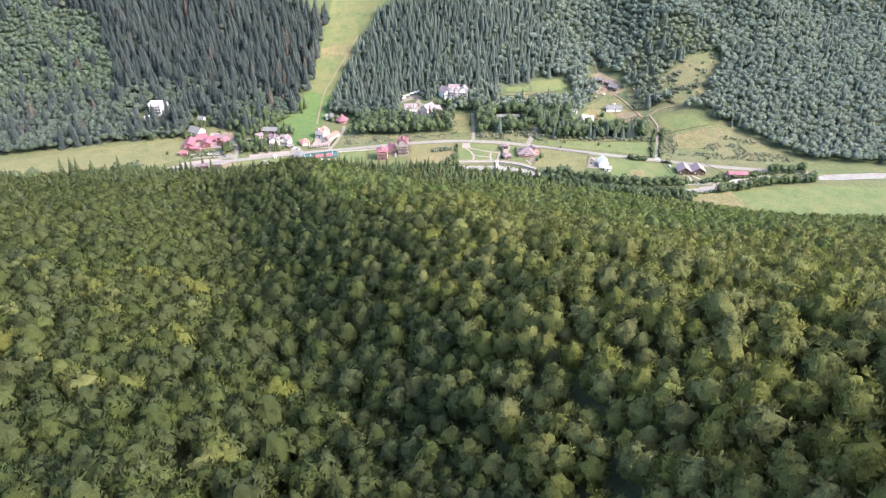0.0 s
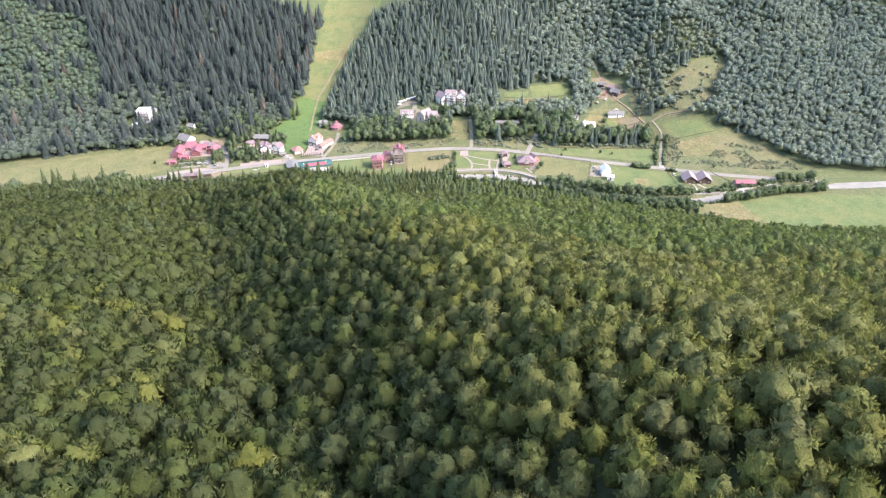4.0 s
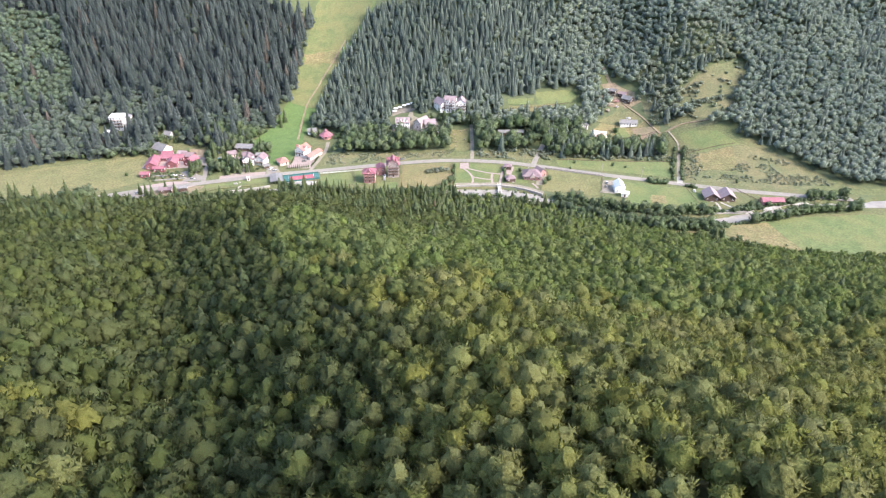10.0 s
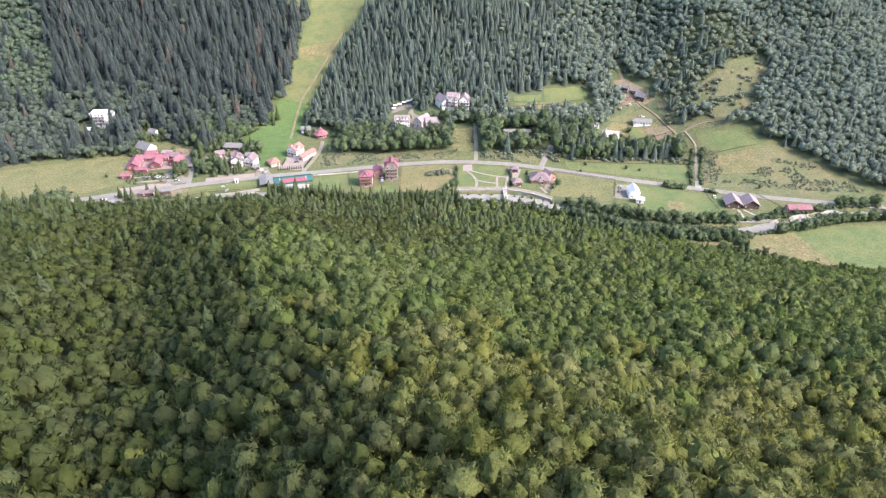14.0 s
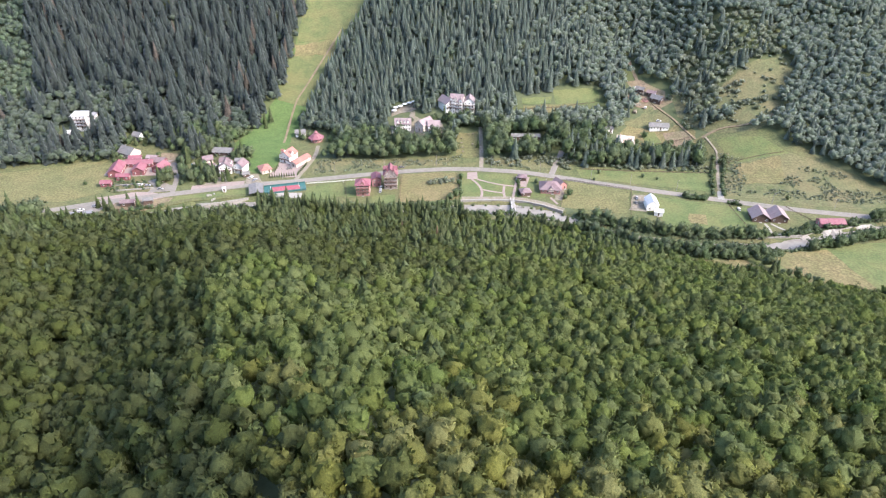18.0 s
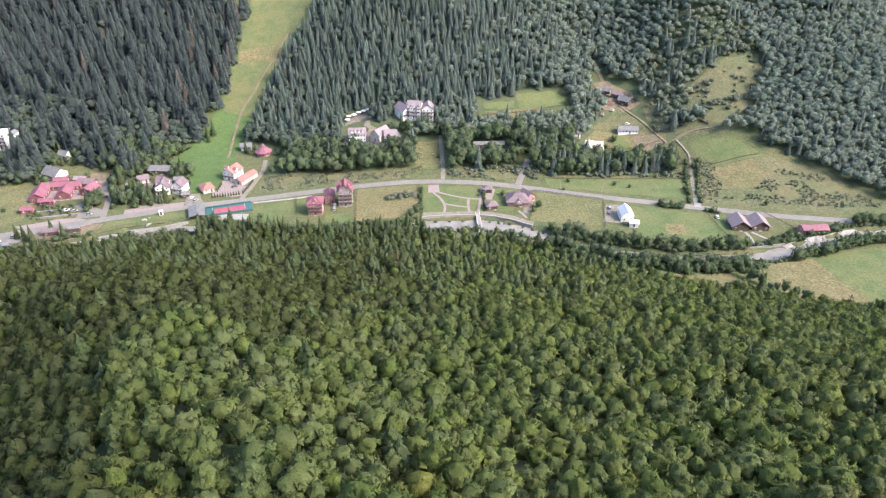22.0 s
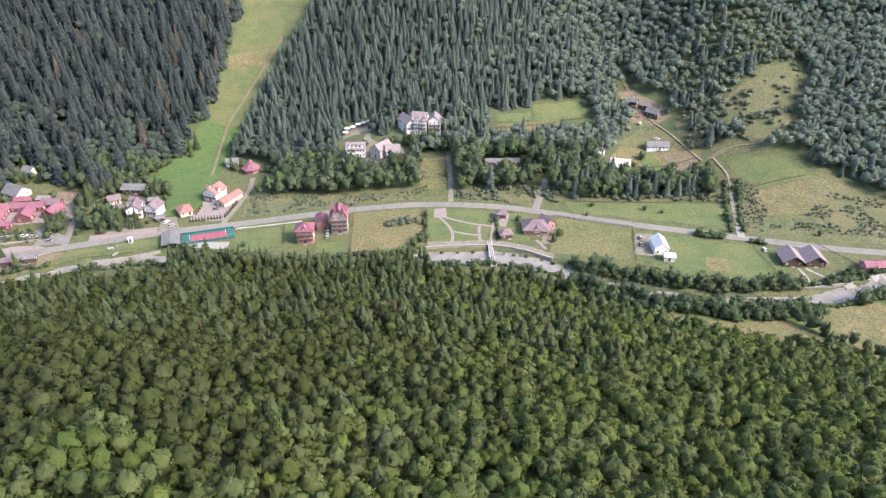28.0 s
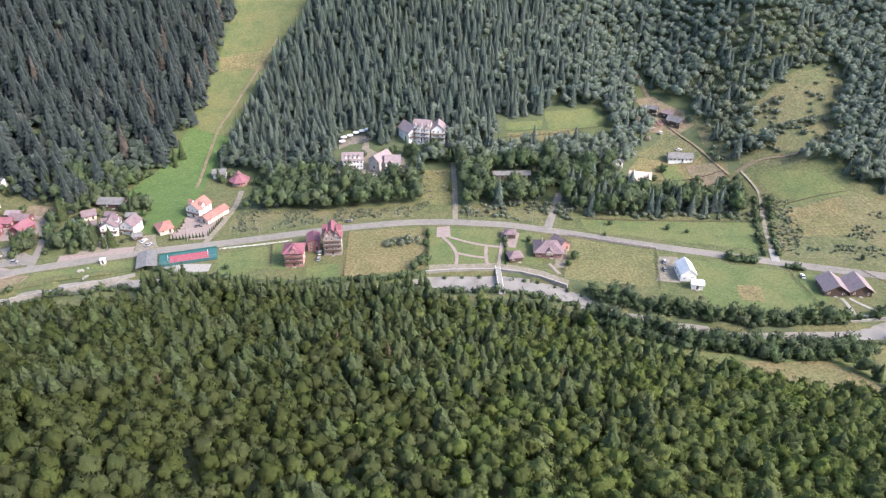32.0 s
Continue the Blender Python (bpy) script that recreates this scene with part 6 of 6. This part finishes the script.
def heap(name, x, y, r, count, material, label, category):
    """A heap of rough blocks, each a part."""
    t = thing(name, x, y, pick.uniform(0, 360), label, category)
    for k in range(count):
        bm = bmesh.new()
        bmesh.ops.create_icosphere(bm, subdivisions=1, radius=pick.uniform(0.5, 0.9))
        for w in bm.verts:
            w.co *= pick.uniform(0.75, 1.2)
        bmesh.ops.translate(bm, verts=bm.verts[:], vec=(pick.uniform(-r, r), pick.uniform(-r, r) * 0.5, pick.uniform(0.2, 0.7)))
        part("block", bm, material, t)


heap("rock_pile", -166, 598, 3.2, 12, M["concrete"], "pile of pale rocks on the grass verge", "rocks")
heap("rock_pile", -163, 592, 2.0, 6, M["concrete"], "small pile of pale rocks by the river", "rocks")
heap("rubble_pile", -207, 655, 4.0, 14, M["gravel"], "pile of earth and rubble behind the resort", "rubble")
heap("rubble_pile", -175, 645, 2.0, 7, M["tarp"], "pale heap of sacks in a yard", "rubble")


def log_stack(x, y, turn, length, label):
    t = thing("log_stack", x, y, turn, label, "log stack")
    for r in range(3):
        for k in range(6 - r):
            bm = bmesh.new()
            bmesh.ops.create_cone(bm, cap_ends=True, segments=8, radius1=0.3, radius2=0.27, depth=length, matrix=Matrix.Translation((0, -1.6 + 0.62 * k + 0.31 * r, 0.28 + 0.54 * r)) @ Matrix.Rotation(radians(90), 4, "Y"))
            part("log", bm, M["gravel"], t)


for x, y, turn in ((172, 752, 30), (178, 756, 35), (170, 742, 20), (166, 733, 70)):
    log_stack(x, y, turn, 6, "stack of peeled pale logs at the sawmill")
patch("field", [(160, 760), (182, 764), (200, 740), (186, 734), (166, 740)], M["earth"], 0.2, "bare earth yard of the sawmill", "yard")
pool = thing("pool", -193, 648, 0, "round blue garden pool behind a house", "pool")
bm = bmesh.new()
bmesh.ops.create_cone(bm, cap_ends=True, segments=20, radius1=2.4, radius2=2.4, depth=1.2, matrix=Matrix.Translation((0, 0, 0.5)))
part("wall", bm, M["blue"], pool)
bm = bmesh.new()
bmesh.ops.create_cone(bm, cap_ends=True, segments=20, radius1=2.2, radius2=2.2, depth=0.06, matrix=Matrix.Translation((0, 0, 1.13)))
part("water_surface", bm, M["water"], pool)
house("kiosk", -158, 604.5, 12, 2.4, 2.0, 1, M["white"], M["tarp"], "small white kiosk on the road verge", 0.3, "flat", 0.3, bays=1, side_bays=1, storey=2.2, win=(0.8, 0.8))
house("hut", -157, 674, 0, 1.6, 1.4, 1, M["white"], M["tarp"], "tiny white hut on the ski run", 0.3, "flat", 0.2, bays=1, side_bays=1, storey=1.5, win=(0.5, 0.5), plinth=0.1)
patch("field", [(-266, 566), (-240, 584), (-232, 580), (-240, 564), (-262, 556)], M["asphalt"], 0.14, "grey paved lay-by beside the road", "parking")
stop = thing("bus_shelter", -248, 563, 14, "long open shelter with a pale flat roof beside the road", "shelter")
part("roof", box(bmesh.new(), 0, 0, 2.8, 24, 4, 0.25, 0.04), M["sheet"], stop)
for k in range(6):
    part("post", box(bmesh.new(), -11 + 4.4 * k, 1.4, 1.3, 0.18, 0.18, 2.9), M["timber"], stop)
patch("field", [(-232, 603), (-205, 604), (-196, 608), (-203, 616), (-222, 618), (-236, 612)], M["gravel"], 0.2, "gravel drive and flower beds before the resort", "yard")
patch("field", [(-222, 648), (-204, 650), (-202, 664), (-226, 668)], M["earth"], 0.2, "bare earth yard behind the resort", "yard")
patch("field", [(-176, 612), (-160, 616), (-158, 626), (-176, 628)], M["gravel"], 0.2, "gravel yard of the white villa", "yard")

# dead spruces among the green ones
rust_meshes = [crown_mesh(spruce_crown(200 + k, 2.6, 14.0, 8, 8), M["rust"]) for k in range(2)]
for x, y, sz in ((-2, 484, 1.15), (3, 480, 1.0), (-22, 498, 1.05), (-153, 333, 0.8), (60, 478, 0.8), (-70, 452, 0.9), (-214, 558, 0.9), (-205, 553, 0.8)):
    tree("dead_spruce", x, y, pick.choice(rust_meshes), fir_trunk, sz, 0.4, "withered rust-brown spruce among green trees", "tree", "", pick.uniform(0, 360))


def picnic_table(x, y, turn):
    t = thing("picnic_table", x, y, turn, "weathered wooden picnic table with fixed benches", "picnic table", "picnic tables")
    part("tabletop", box(bmesh.new(), 0, 0, 0.75, 2.0, 0.8, 0.08, 0.01), M["gravel"], t)
    for sy in (-0.75, 0.75):
        part("bench", box(bmesh.new(), 0, sy, 0.45, 2.0, 0.3, 0.07, 0.01), M["gravel"], t)
    for sx in (-0.7, 0.7):
        bm = box(bmesh.new(), sx, 0, 0.3, 0.1, 1.7, 0.1)
        box(bm, sx, -0.35, 0.3, 0.1, 0.1, 0.8)
        box(bm, sx, 0.35, 0.3, 0.1, 0.1, 0.8)
        part("leg_frame", bm, M["timber"], t)


for x, y in ((15, 690), (15, 684), (16, 678), (21, 695), (25, 696), (16, 672), (24, 682)):
    picnic_table(x, y, pick.uniform(0, 90))
heap("plank_heap", 178, 748, 5.0, 14, M["red_wall"], "heap of reddish sawn boards in the sawmill yard", "planks")
heap("rubbish_heap", 170, 764, 3.0, 8, M["tarp"], "scattered pale sheets beside the lane", "rubbish")
patch("field", [(236, 551), (262, 560), (292, 568), (296, 564), (264, 554), (240, 546)], M["concrete"], 0.1, "pale stony bank of the river", "river bank", wobble=0.8)
patch("field", [(252, 545), (280, 553), (292, 557), (290, 553), (262, 544)], M["concrete"], 0.1, "pale stony bank of the river", "river bank", wobble=0.8)
RIVER_STONES = [puff_crown(220 + k, 0.7, 0.9, 3, 0, 0.4) for k in range(2)]
stones = [(x + pick.uniform(-2, 2), float(river_y(x)) + pick.uniform(-1, 1) * float(river_half(x)) * 0.8) for x in np.arange(-200, 310, 4.0)]
plant_out("river_stones", trees_from(np.array(stones), np.random.RandomState(9), 1.0, 0.5, 0.8, 1.2, 2, 0.3), RIVER_STONES, M["concrete"], "pale boulders in the shallow river", "stones")
fence([(213, 652), (240, 655), (266, 657)], "old timber fence between two hillside fields", 1.1)
fence([(106, 646), (140, 644), (180, 642), (205, 640)], "old timber fence along the upper pasture", 1.1)
fence([(66, 728), (100, 731), (134, 740)], "old timber fence below the terraced field", 1.1)
for line in ([(160, 690), (206, 694)], [(168, 694), (170, 672)]):
    fence(line, "low timber fence round the farmyard", 1.0)
